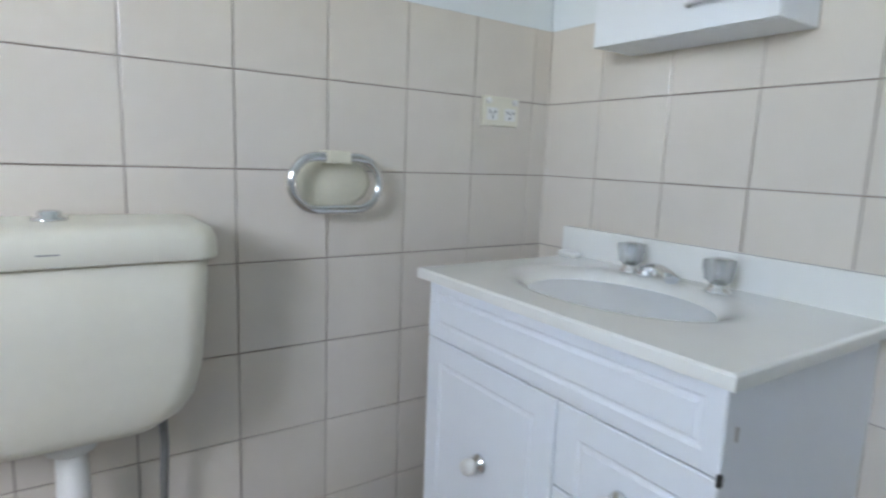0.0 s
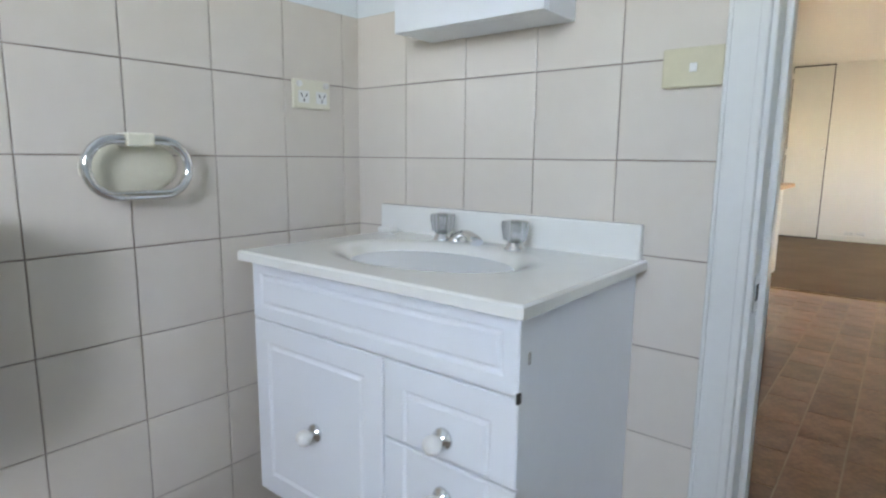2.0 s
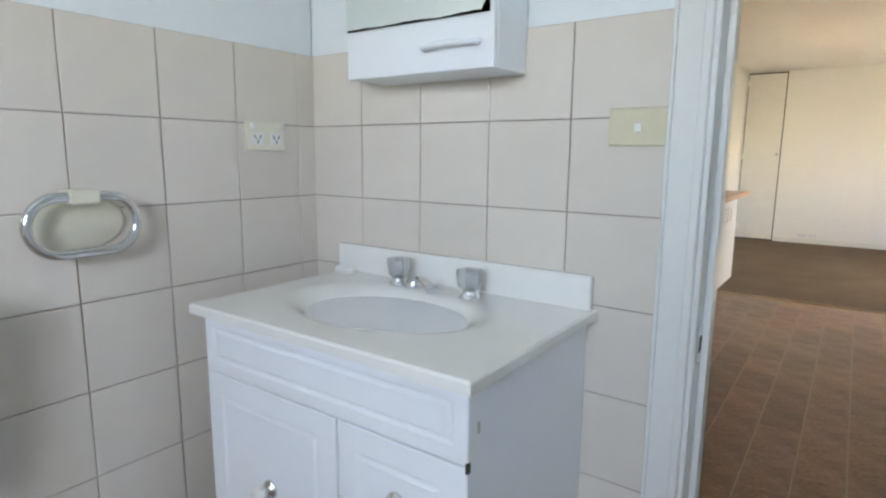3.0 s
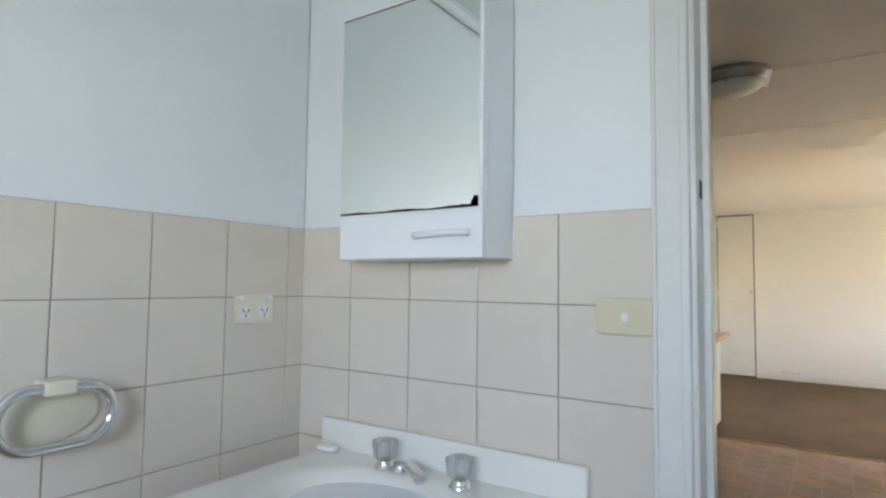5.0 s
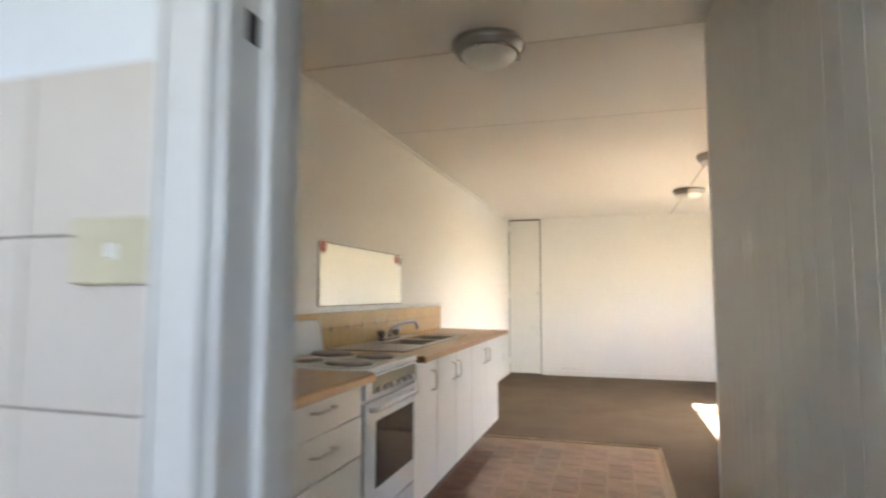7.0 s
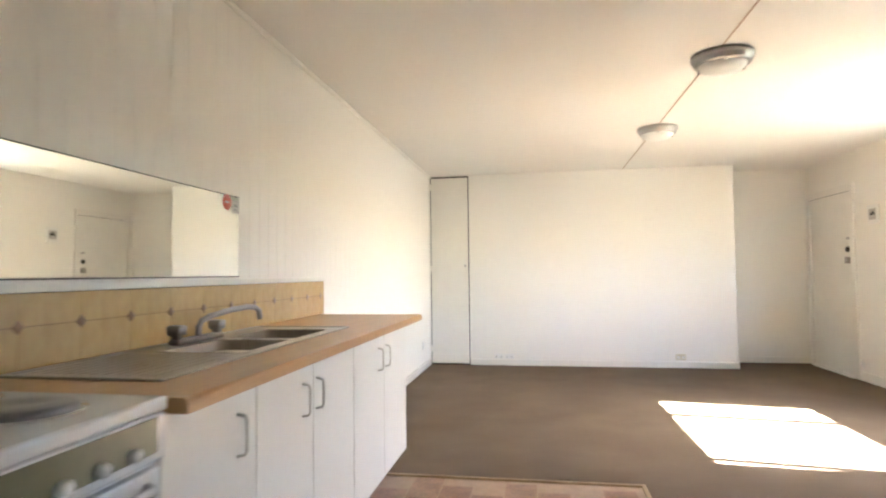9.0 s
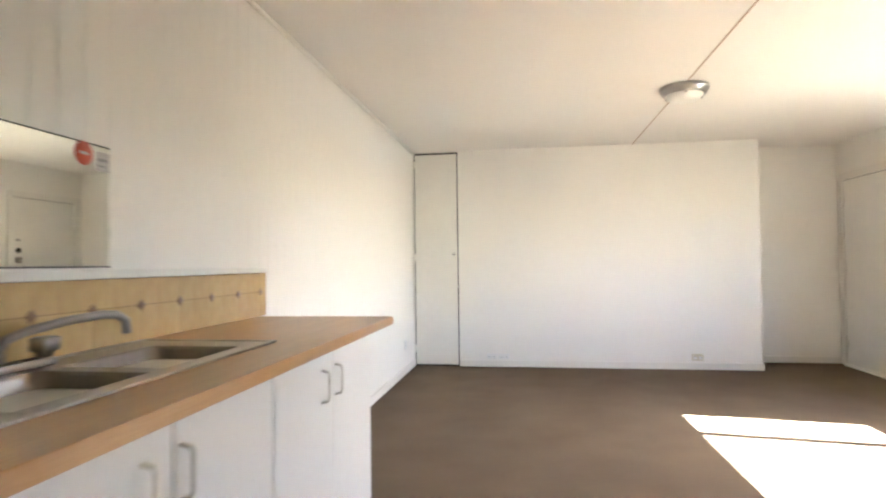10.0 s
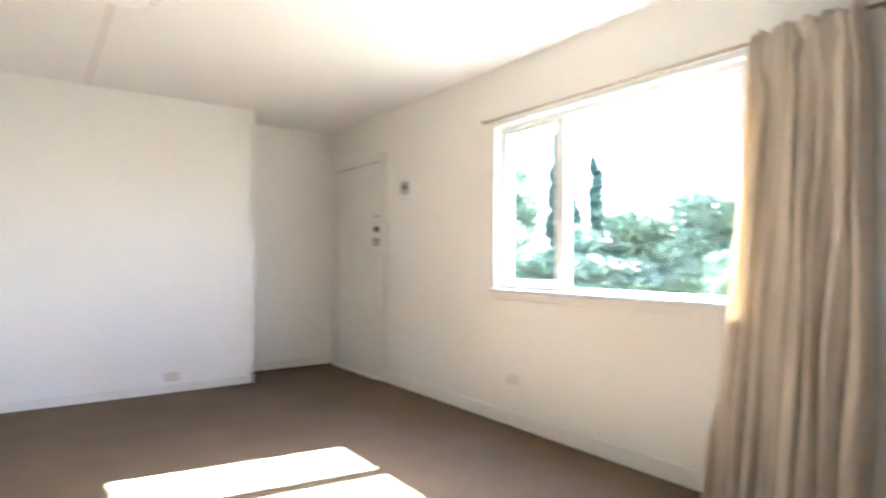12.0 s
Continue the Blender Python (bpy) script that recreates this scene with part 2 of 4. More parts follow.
# floors
setting("floor_kitchen", boxes((KX - WT, HALL_X + 0.1, 0.0, LINO_Y, -0.12, -0.006)), M["linojoint"], "brown slate-look vinyl kitchen floor with pale joints", "floor")
setting("floor_carpet", boxes((LINO_X, RX + 0.14, HALL_Y - 0.14, LINO_Y, -0.10, 0.0), (KX - WT, RX + 0.14, LINO_Y, 9.3, -0.10, 0.0)), M["carpet"], "brown short-pile carpet floor in the living room", "floor")
setting("floor_bathroom", boxes((-0.1, 2.1, -2.5, 0.0, -0.1, BF)), M["grout"], "brown tiled bathroom floor one step up", "floor")

# ceilings
setting("ceiling", boxes((KX - WT, RX + 0.2, 0.12, 9.3, CEIL, CEIL + 0.1)), M["ceiling"], "cream painted sheet ceiling", "ceiling")
setting("ceiling_bathroom", boxes((-0.1, 2.1, -2.5, 0.12, CEIL, CEIL + 0.1)), M["bathwall"], "white painted bathroom ceiling", "ceiling")

# bathroom walls
wall_a = setting("wall_bathroom_west", boxes((-0.1, -0.004, -2.5, 0.0, -0.1, CEIL)), M["bathwall"], "bathroom wall tiled beige below and painted pale blue above", "wall")
DX0, DX1, DZ = 1.022, 1.80, 2.08
wall_b = setting("wall_bathroom_north", boxes((KX - WT, DX0 - 0.02, 0.005, 0.12, -0.1, CEIL), (DX0 - 0.02, DX1 + 0.3, 0.0, 0.12, DZ + 0.02, CEIL), (DX1 + 0.02, 2.1, 0.0, 0.12, -0.1, CEIL)), M["bathwall"], "bathroom wall with doorway, tiled beige below and painted above", "wall")
setting("wall_bathroom_east", boxes((2.1, 2.2, -2.5, 0.0, -0.1, CEIL)), M["bathwall"], "plain painted bathroom wall", "wall")
setting("wall_bathroom_south", boxes((-0.1, 1.10, -2.6, -2.5, -0.1, CEIL), (1.70, 2.2, -2.6, -2.5, -0.1, CEIL), (1.10, 1.70, -2.6, -2.5, -0.1, 1.36), (1.10, 1.70, -2.6, -2.5, 2.0, CEIL)), M["bathwall"], "painted bathroom wall with a window opening", "wall")

# kitchen and living walls
setting("wall_west", boxes((KX - WT, KX - 0.012, 0.12, 9.3, -0.1, CEIL)), M["wall"], "cream wall behind vertical boarding", "wall")
hall = setting("wall_hall", boxes((HALL_X + 0.012, HALL_X + 0.11, 0.12, HALL_Y, -0.1, CEIL)), M["wall"], "cream hall wall lined with vertical boards", "wall")
setting("wall_south", boxes((HALL_X + 0.11, RX + 0.14, HALL_Y - 0.12, HALL_Y, -0.1, CEIL)), M["wall"], "plain cream wall closing the living room", "wall")
setting("wall_north", boxes((KX - WT, KX + 0.0, FY, FY + 0.1, -0.1, CEIL), (KX, 0.315, FY, FY + 0.1, 2.425, CEIL), (0.315, 3.49, FY, FY + 0.66, -0.1, CEIL)), M["wall"], "cream painted living room wall", "wall")
setting("wall_recess", boxes((3.49, RX + 0.14, 9.06, 9.18, -0.1, CEIL)), M["wall"], "cream wall of the entry recess", "wall")
setting("wall_east", boxes((RX, RX + 0.14, HALL_Y, WIN_Y0, -0.1, CEIL), (RX, RX + 0.14, WIN_Y0, WIN_Y1, -0.1, WIN_Z0), (RX, RX + 0.14, WIN_Y0, WIN_Y1, WIN_Z1, CEIL), (RX, RX + 0.14, WIN_Y1, 9.06, -0.1, CEIL)), M["wall"], "cream painted wall with the window", "wall")


# ---- trim of the setting ----
def trim(name, label, *specs, bevel=0.004, material="trim", category="trim"):
    return setting(name, boxes(*specs, bevel=bevel, seg=1), M[material], label, category)


trim("baseboard_north", "cream painted skirting board", (0.315, 3.505, FY - 0.016, FY, 0, 0.075))
trim("baseboard_recess", "cream painted skirting board", (3.506, RX - 0.016, 9.044, 9.06, 0, 0.075), (3.49, 3.505, FY + 0.001, 9.044, 0, 0.075))
trim("baseboard_east", "cream painted skirting board", (RX - 0.016, RX, HALL_Y, 7.925, 0, 0.095), (RX - 0.016, RX, 8.99, 9.043, 0, 0.095))
trim("baseboard_west", "cream painted skirting board", (KX, KX + 0.016, 4.62, FY - 0.02, 0, 0.075))
trim("baseboard_hall", "cream painted skirting board", (HALL_X - 0.014, HALL_X, 0.14, HALL_Y, 0, 0.08))
trim("trim_cornice_west", "small cream timber ceiling bead", (KX, KX + 0.025, 0.14, FY - 0.001, CEIL - 0.03, CEIL), bevel=0.009)
trim("trim_cornice_bathroom", "white bathroom cornice", (0.0, 0.05, -2.5, -0.05, CEIL - 0.05, CEIL), (0.0, 2.1, -0.05, 0.0, CEIL - 0.05, CEIL), (2.05, 2.1, -2.5, -0.05, CEIL - 0.05, CEIL), (0.05, 2.05, -2.5, -2.45, CEIL - 0.05, CEIL), bevel=0.015, material="bathwall")
trim("trim_ceiling_joints", "thin dark joints between the ceiling sheets", (KX + 0.03, HALL_X, 2.1785, 2.1815, CEIL - 0.002, CEIL), (KX + 0.03, HALL_X + 0.2, 3.449, 3.451, CEIL - 0.0015, CEIL), bevel=0.0, material="joint")
trim("trim_ceiling_cable_strip", "thin brown strip along the ceiling between two lamps", (2.214, 2.223, 3.6, FY, CEIL - 0.004, CEIL), bevel=0.0, material="strip")
trim("trim_carpet_edge", "thin brass strip at the carpet edge", (KX + 0.5, LINO_X + 0.012, LINO_Y - 0.012, LINO_Y + 0.012, -0.005, 0.006), (LINO_X - 0.012, LINO_X + 0.012, HALL_Y, LINO_Y - 0.013, -0.005, 0.006), bevel=0.002, material="brass")
trim("trim_recess_corner", "cream bead on the recess corner", (3.484, 3.502, FY - 0.004, FY + 0.02, 0.08, CEIL), bevel=0.003, material="wall")

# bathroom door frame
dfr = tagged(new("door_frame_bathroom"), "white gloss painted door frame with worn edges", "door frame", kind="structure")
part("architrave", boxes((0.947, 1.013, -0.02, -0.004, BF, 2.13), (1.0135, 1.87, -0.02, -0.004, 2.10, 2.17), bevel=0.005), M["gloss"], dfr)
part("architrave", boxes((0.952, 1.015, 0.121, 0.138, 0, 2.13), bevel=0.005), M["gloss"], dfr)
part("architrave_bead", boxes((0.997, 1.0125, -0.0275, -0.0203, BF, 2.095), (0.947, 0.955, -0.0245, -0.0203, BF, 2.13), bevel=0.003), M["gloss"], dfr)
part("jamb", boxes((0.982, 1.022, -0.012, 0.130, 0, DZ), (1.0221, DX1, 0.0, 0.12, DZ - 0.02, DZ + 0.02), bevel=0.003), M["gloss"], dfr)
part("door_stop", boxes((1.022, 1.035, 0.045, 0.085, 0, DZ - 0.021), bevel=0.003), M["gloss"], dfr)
for zz in (0.868,):
    part("strike_plate", boxes((1.0215, 1.0245, 0.004, 0.038, zz - 0.035, zz + 0.035), bevel=0.001), M["chrome"], dfr, "chrome strike plate")
part("latch_hole", boxes((1.0245, 1.0252, 0.014, 0.03, 0.853, 0.883)), M["dark"], dfr, "dark latch hole")
part("latch_hole", boxes((1.0220, 1.0232, 0.018, 0.038, 1.492, 1.525)), M["dark"], dfr, "dark chipped latch hole")


# ---- bathroom things ----
def loft(sections, n=8):
    """Rounded rectangles (z, cx, cy, hx, hy, r) joined upwards."""
    bm = bmesh.new()
    rings = []
    for z, cx, cy, hx, hy, r in sections:
        ring = []
        for k, (sx, sy) in enumerate(((1, 1), (-1, 1), (-1, -1), (1, -1))):
            for i in range(n):
                a = radians(90 * k + 90 * i / (n - 1))
                ring.append(bm.verts.new((cx + sx * (hx - r) + r * math.cos(a), cy + sy * (hy - r) + r * math.sin(a), z)))
        rings.append(ring)
    m = len(rings[0])
    for a, b in zip(rings, rings[1:]):
        for i in range(m):
            f = bm.faces.new((a[i], a[(i + 1) % m], b[(i + 1) % m], b[i]))
            f.smooth = True
    bm.faces.new(rings[0][::-1])
    bm.faces.new(rings[-1])
    return bm


def toilet_cistern():
    c = thing("toilet_cistern", "ivory plastic toilet cistern hung on the tiled wall", "cistern")
    cy = -1.137
    body = [(0.6839, 0.10, cy, 0.080, 0.145, 0.06), (0.6878, 0.10, cy, 0.088, 0.165, 0.06), (0.7052, 0.102, cy, 0.094, 0.193, 0.06),
            (0.7342, 0.103, cy, 0.098, 0.210, 0.05), (0.7921, 0.104, cy, 0.101, 0.222, 0.04), (0.8694, 0.105, cy, 0.102, 0.229, 0.04), (0.966, 0.106, cy, 0.103, 0.234, 0.04)]
    part("tank", loft(body), M["cistern"], c)
    lid = [(0.9665, 0.108, cy, 0.108, 0.244, 0.04), (0.9699, 0.108, cy, 0.110, 0.247, 0.04), (0.9998, 0.108, cy, 0.109, 0.246, 0.04),
           (1.013, 0.108, cy, 0.104, 0.240, 0.045), (1.02, 0.108, cy, 0.094, 0.228, 0.05), (1.023, 0.108, cy, 0.07, 0.2, 0.05)]
    part("lid", loft(lid), M["cistern"], c, "ivory rounded lid")
    part("flush_button", lathe([(0.024, 1.021), (0.024, 1.027), (0.017, 1.029), (0.016, 1.036), (0.012, 1.039)], centre=(0.11, -1.115, 0)), M["chrome"], c, "chrome flush button")
    part("maker_mark", boxes((0.2165, 0.2175, -1.132, -1.105, 0.984, 0.987)), M["grey"], c, "small grey printed bar")
    part("flush_pipe", tube([(0.10, cy + 0.03, 0.675), (0.10, cy + 0.03, 0.42), (0.12, cy + 0.03, BF)], 0.024, 16), M["whiteplastic"], c, "white plastic flush pipe")
    part("pipe_nut", lathe([(0.034, 0.645), (0.038, 0.649), (0.038, 0.675), (0.034, 0.682)], 12, centre=(0.10, cy + 0.03, 0)), M["whiteplastic"], c)
    part("water_hose", tube([(0.07, -0.968, 0.705), (0.068, -0.965, 0.60), (0.055, -0.97, 0.45), (0.03, -0.97, BF + 0.1), (0.03, -0.97, BF)], 0.0075, 10), M["rubber"], c, "grey braided water hose")
    part("hose_nut", lathe([(0.013, 0.665), (0.013, 0.70)], 8, centre=(0.07, -0.968, 0)), M["rubber"], c)


def towel_ring():
    t = thing("towel_ring", "chrome oval towel ring with a cream wall plate", "towel ring")
    cy, cz, w, r = -0.623, 1.079, 0.043, 0.0535
    bm = lathe([(0.001, 0.0), (1.0, 0.0), (1.0, 0.004), (0.9, 0.009), (0.001, 0.010)], 40, 'x')
    for v in bm.verts:
        v.co = Vector((v.co.x + 0.003, cy + v.co.y * 0.094, cz + v.co.z * 0.056))
    part("wall_plate", bm, M["switchpale"], t, "cream oval wall plate")
    pts = arc((0.048, cy + w, cz), r, -90, 90, 14) + arc((0.048, cy - w, cz), r, 90, 270, 14)
    part("ring", tube(pts, 0.0098, 14, closed=True), M["chrome"], t, "polished chrome oval ring")
    part("clip", boxes((0.008, 0.064, cy - 0.026, cy + 0.026, cz + r - 0.013, cz + r + 0.013), bevel=0.004), M["switchpale"], t, "cream plastic clip")


def power_point(name, label, y, z, parent_m, w=0.116, h=0.072, double=True, plate="switch"):
    """A wall plate in the y-z plane that faces +x, placed by parent_m."""
    p = thing(name, label, "power point")
    p.matrix_basis = parent_m
    part("plate", boxes((0.0, 0.010, y - w / 2, y + w / 2, z - h / 2, z + h / 2), bevel=0.003), M[plate], p)
    for s in ((-0.028, 0.028) if double else (0.0,)):
        part("socket", boxes((0.010, 0.0125, y + s - 0.017, y + s + 0.017, z - 0.022, z + 0.008), bevel=0.001), M["whiteplastic"], p, "white socket face")
        slots = boxes((0.0125, 0.013, y + s - 0.0015, y + s + 0.0015, z - 0.019, z - 0.011))
        for side in (-1, 1):
            slot = boxes((0.0125, 0.013, -0.0013, 0.0013, -0.0055, 0.0055))
            bmesh.ops.rotate(slot, verts=slot.verts[:], cent=(0, 0, 0), matrix=Matrix.Rotation(radians(-30 * side), 3, 'X'))
            bmesh.ops.translate(slot, verts=slot.verts[:], vec=(0, y + s + side * 0.0075, z - 0.003))
            slots = merge(slots, slot)
        part("socket_slots", slots, M["dark"], p, "dark socket slots")
        yr = y + s + (0.014 if s > 0 else -0.014 if s < 0 else 0.0)
        part("rocker", lathe([(0.0075, 0.0100), (0.0075, 0.0160), (0.0055, 0.0185), (0.001, 0.0185)], 14, 'x', (0, yr, z + 0.024)), M["whiteplastic" if plate != "switch" else "switchpale"], p, "small round switch")
    return p


def light_switch():
    s = thing("light_switch", "yellowed cream light switch beside the doorway", "light switch")
    part("plate", boxes((0.838, 0.9465, -0.015, -0.003, 1.236, 1.306), bevel=0.003), M["switch"], s)
    part("rocker", boxes((0.887, 0.901, -0.019, -0.015, 1.262, 1.278), bevel=0.002), M["whiteplastic"], s, "white rocker")


BT = 0.909       # vanity top height


def routed(x0, x1, z0, z1, y, m=0.045, g=0.014, deep=0.0045, thick=0.012, open_bottom=False, open_top=False):
    """A board that faces -y with a soft routed groove round a raised field."""
    bm = bmesh.new()
    rings = []
    for k, (ins, yy) in enumerate(((0.0, y + thick), (0.0, y + 0.002), (0.002, y), (m, y), (m + 0.3 * g, y + 0.8 * deep), (m + 0.5 * g, y + deep), (m + 0.75 * g, y + 0.7 * deep), (m + g, y))):
        flat = min(ins, 0.002) + 0.0003 * k
        zb = z0 + (flat if open_bottom else ins)
        zt = z1 - (flat if open_top else ins)
        rings.append([bm.verts.new(p) for p in ((x0 + ins, yy, zb), (x1 - ins, yy, zb), (x1 - ins, yy, zt), (x0 + ins, yy, zt))])
    for a, b in zip(rings, rings[1:]):
        for q in range(4):
            bm.faces.new((a[q], a[(q + 1) % 4], b[(q + 1) % 4], b[q]))
    bm.faces.new(rings[-1])
    bm.faces.new(rings[0][::-1])
    return bm


def knob(parent, x, z, y=-0.414):
    k = part("knob", lathe([(0.004, y - 0.012), (0.010, y - 0.014), (0.0155, y - 0.022), (0.0165, y - 0.030), (0.013, y - 0.038), (0.005, y - 0.041)], 20, 'y', (x, 0, z)), M["whiteplastic"], parent, "white porcelain knob")
    part("knob_rose", lathe([(0.019, y), (0.018, y - 0.004), (0.010, y - 0.007), (0.007, y - 0.014)], 20, 'y', (x, 0, z)), M["chrome"], k, "chrome knob rose")


def basin_top(x0, x1, y0, y1, z, thick, cx, cy, rx, ry):
    bm = bmesh.new()
    n = 64
    outer, low, rings = [], [], []
    angs = [2 * math.pi * (i + 0.5) / n for i in range(n)]
    for a in angs:
        dx, dy = math.cos(a), math.sin(a)
        t = min(((x1 - cx) / dx if dx > 0 else (x0 - cx) / dx) if abs(dx) > 1e-6 else 9, ((y1 - cy) / dy if dy > 0 else (y0 - cy) / dy) if abs(dy) > 1e-6 else 9)
        outer.append([cx + dx * t, cy + dy * t])
    for px, py in ((x0, y0), (x1, y0), (x0, y1), (x1, y1)):
        k = min(range(n), key=lambda i: (outer[i][0] - px) ** 2 + (outer[i][1] - py) ** 2)
        outer[k] = [px, py]
    inset = 0.004
    def ring(pts, zz):
        r = [bm.verts.new((p[0], p[1], zz)) for p in pts]
        rings.append(r)
    sh = [[min(max(p[0], x0 + inset), x1 - inset), min(max(p[1], y0 + inset), y1 - inset)] for p in outer]
    ring(outer, z - thick)
    ring(outer, z - inset)
    ring(sh, z)
    for k, d in ((1.14, 0.0), (1.08, -0.0006), (1.03, -0.0022), (0.98, -0.0055), (0.92, -0.012), (0.84, -0.024), (0.74, -0.043), (0.62, -0.063), (0.48, -0.082), (0.32, -0.094), (0.17, -0.099), (0.07, -0.1)):
        ring([[cx + rx * k * math.cos(a), cy + ry * k * math.sin(a)] for a in angs], z + d)
    for a, b in zip(rings, rings[1:]):
        for i in range(n):
            f = bm.faces.new((a[i], a[(i + 1) % n], b[(i + 1) % n], b[i]))
            f.smooth = rings.index(b) > 3
    bm.faces.new(rings[-1])
    # underside of the slab, left open where the bowl hangs through
    return bm


def vanity_unit():
    v = thing("vanity_unit", "white bathroom vanity with routed door and drawers", "vanity")
    f = -0.452
    x0, xs, x1 = 0.150, 0.538, 0.812
    part("carcass", boxes((x0, x1 - 0.001, f + 0.012, -0.004, 0.365, 0.8875), bevel=0.001), M["vanity"], v)
    part("plinth", boxes((x0 + 0.025, x1 - 0.01, f + 0.052, -0.01, BF, 0.365)), M["dark"], v, "dark recessed plinth")
    part("top_panel", routed(x0, x1, 0.763, 0.8875, f, m=0.026), M["vanity"], v, "white routed top panel")
    d = part("door", routed(x0, xs - 0.002, 0.365, 0.760, f), M["vanity"], v, "white routed cupboard door")
    knob(d, 0.350, 0.559, f - 0.002)
    d1 = part("drawer", routed(xs + 0.002, x1, 0.617, 0.760, f, open_bottom=True), M["vanity"], v)
    knob(d1, 0.676, 0.656, f - 0.002)
    d2 = part("drawer", routed(xs + 0.002, x1, 0.492, 0.613, f, open_bottom=True, open_top=True), M["vanity"], v)
    knob(d2, 0.676, 0.552, f - 0.002)
    part("drawer", routed(xs + 0.002, x1, 0.365, 0.488, f, open_top=True), M["vanity"], v)
    # solid near-black board paints the shadow line below the top panel
    part("gap_shade", boxes((x0 + 0.004, x1 - 0.004, f + 0.009, f + 0.0118, 0.757, 0.768)), M["dark"], v, "near-black board painting the shade under the top panel")
    part("chip", boxes((x1 - 0.0035, x1 + 0.002, f - 0.0015, f + 0.008, 0.752, 0.770), bevel=0.002), M["dark"], v, "dark chipped corner")
    part("chip", boxes((x1 - 0.0015, x1 + 0.0002, f + 0.027, f + 0.034, 0.805, 0.824), bevel=0.0005), M["paper"], v, "small grey scuff")
    t = tagged(part("washbasin", basin_top(0.138, 0.832, -0.478, -0.0035, BT, 0.021, 0.462, -0.238, 0.222, 0.154), M["basin"]), "white moulded vanity top with an oval basin", "basin")
    part("splash_upstand", boxes((0.108, 0.822, -0.024, -0.0038, BT - 0.008, BT + 0.070), bevel=0.004), M["basin"], t, "white upstand along the wall")
    part("drain", lathe([(0.001, BT - 0.1045), (0.02, BT - 0.1045), (0.022, BT - 0.102), (0.018, BT - 0.1005), (0.001, BT - 0.1015)], 20, centre=(0.462, -0.238, 0), cap=False), M["chrome"], t, "chrome drain")
    part("overflow", boxes((0.442, 0.482, -0.356, -0.350, BT - 0.042, BT - 0.034), bevel=0.002), M["paper"], t, "small overflow slot")


def tap_handle(name, x, y, z):
    h = thing(name, "chrome tap with a clear fluted acrylic handle", "tap", "basin taps")
    part("tap_base", lathe([(0.024, z), (0.024, z + 0.004), (0.021, z + 0.008), (0.017, z + 0.013), (0.018, z + 0.020)], 20, centre=(x, y, 0)), M["chrome"], h)
    bm = bmesh.new()
    rings = []
    for r, hh in ((0.019, 0.020), (0.024, 0.024), (0.0285, 0.052), (0.0272, 0.062), (0.016, 0.065)):
        rings.append([bm.verts.new((x + r * (1 + 0.09 * math.cos(7 * a)) * math.cos(a), y + r * (1 + 0.09 * math.cos(7 * a)) * math.sin(a), z + hh)) for a in [2 * math.pi * i / 42 for i in range(42)]])
    for a, b in zip(rings, rings[1:]):
        for i in range(42):
            bm.faces.new((a[i], a[(i + 1) % 42], b[(i + 1) % 42], b[i])).smooth = True
    bm.faces.new(rings[0][::-1])
    bm.faces.new(rings[-1])
    part("handle", bm, M["knobglass"], h, "clear fluted acrylic handle")
    part("handle_core", lathe([(0.009, z + 0.021), (0.010, z + 0.055)], 10, centre=(x, y, 0)), M["chrome"], h)


def basin_spout(x, y, z):
    s = thing("basin_spout", "short chrome basin spout", "tap")
    part("spout_base", lathe([(0.021, z), (0.021, z + 0.006), (0.016, z + 0.011), (0.013, z + 0.02)], 18, centre=(x, y, 0)), M["chrome"], s)
    part("spout", tube([(x, y, z + 0.010), (x + 0.012, y - 0.006, z + 0.020), (x + 0.035, y - 0.018, z + 0.027), (x + 0.062, y - 0.034, z + 0.027), (x + 0.086, y - 0.049, z + 0.022), (x + 0.102, y - 0.060, z + 0.016)], 0.0085, 14, flat=1.7), M["chrome"], s)


def mirror_cabinet():
    c = thing("mirror_cabinet", "white wall cabinet with a mirror door", "bathroom cabinet")
    x0, x1, z0, z1 = 0.268, 0.652, 1.382, 1.958
    part("carcass", boxes((x0, x1, -0.118, -0.0035, z0, z1), bevel=0.002), M["vanity"], c)
    d = part("door", boxes((x0, x1, -0.136, -0.120, z0, z1), bevel=0.0015), M["vanity"], c, "white cabinet door")
    bm = boxes((x0 + 0.003, x1 - 0.006, -0.1395, -0.1362, 1.484, z1 - 0.012))
    part("mirror", bm, M["mirror"], d, "mirror with a desilvered lower edge")
    bm = bmesh.new()
    n = 40
    rnd = random.Random(4)
    up = []
    lo = []
    for i in range(n + 1):
        x = x0 + 0.004 + (x1 - x0 - 0.012) * i / n
        k = 0.002 + 0.003 * math.sin(i * 0.4) * rnd.random() + (0.018 if i > n - 2 else 0)
        up.append(bm.verts.new((x, -0.1400, 1.485 + k)))
        lo.append(bm.verts.new((x, -0.1400, 1.483)))
    for i in range(n):
        bm.faces.new((lo[i], lo[i + 1], up[i + 1], up[i]))
    bmesh.ops.solidify(bm, geom=bm.faces[:], thickness=0.0004)
    part("mirror_wear", bm, M["dark"], d, "black desilvered strip")
    part("mirror_edge", boxes((x0 + 0.003, x1 - 0.006, -0.1402, -0.136, z1 - 0.012, z1 - 0.0095)), M["dark"], d)
    part("handle", tube([(0.488, -0.136, 1.430), (0.493, -0.150, 1.430), (0.53, -0.155, 1.431), (0.58, -0.155, 1.432), (0.614, -0.150, 1.432), (0.619, -0.136, 1.432)], 0.007, 10), M["vanity"], d, "white bar handle")


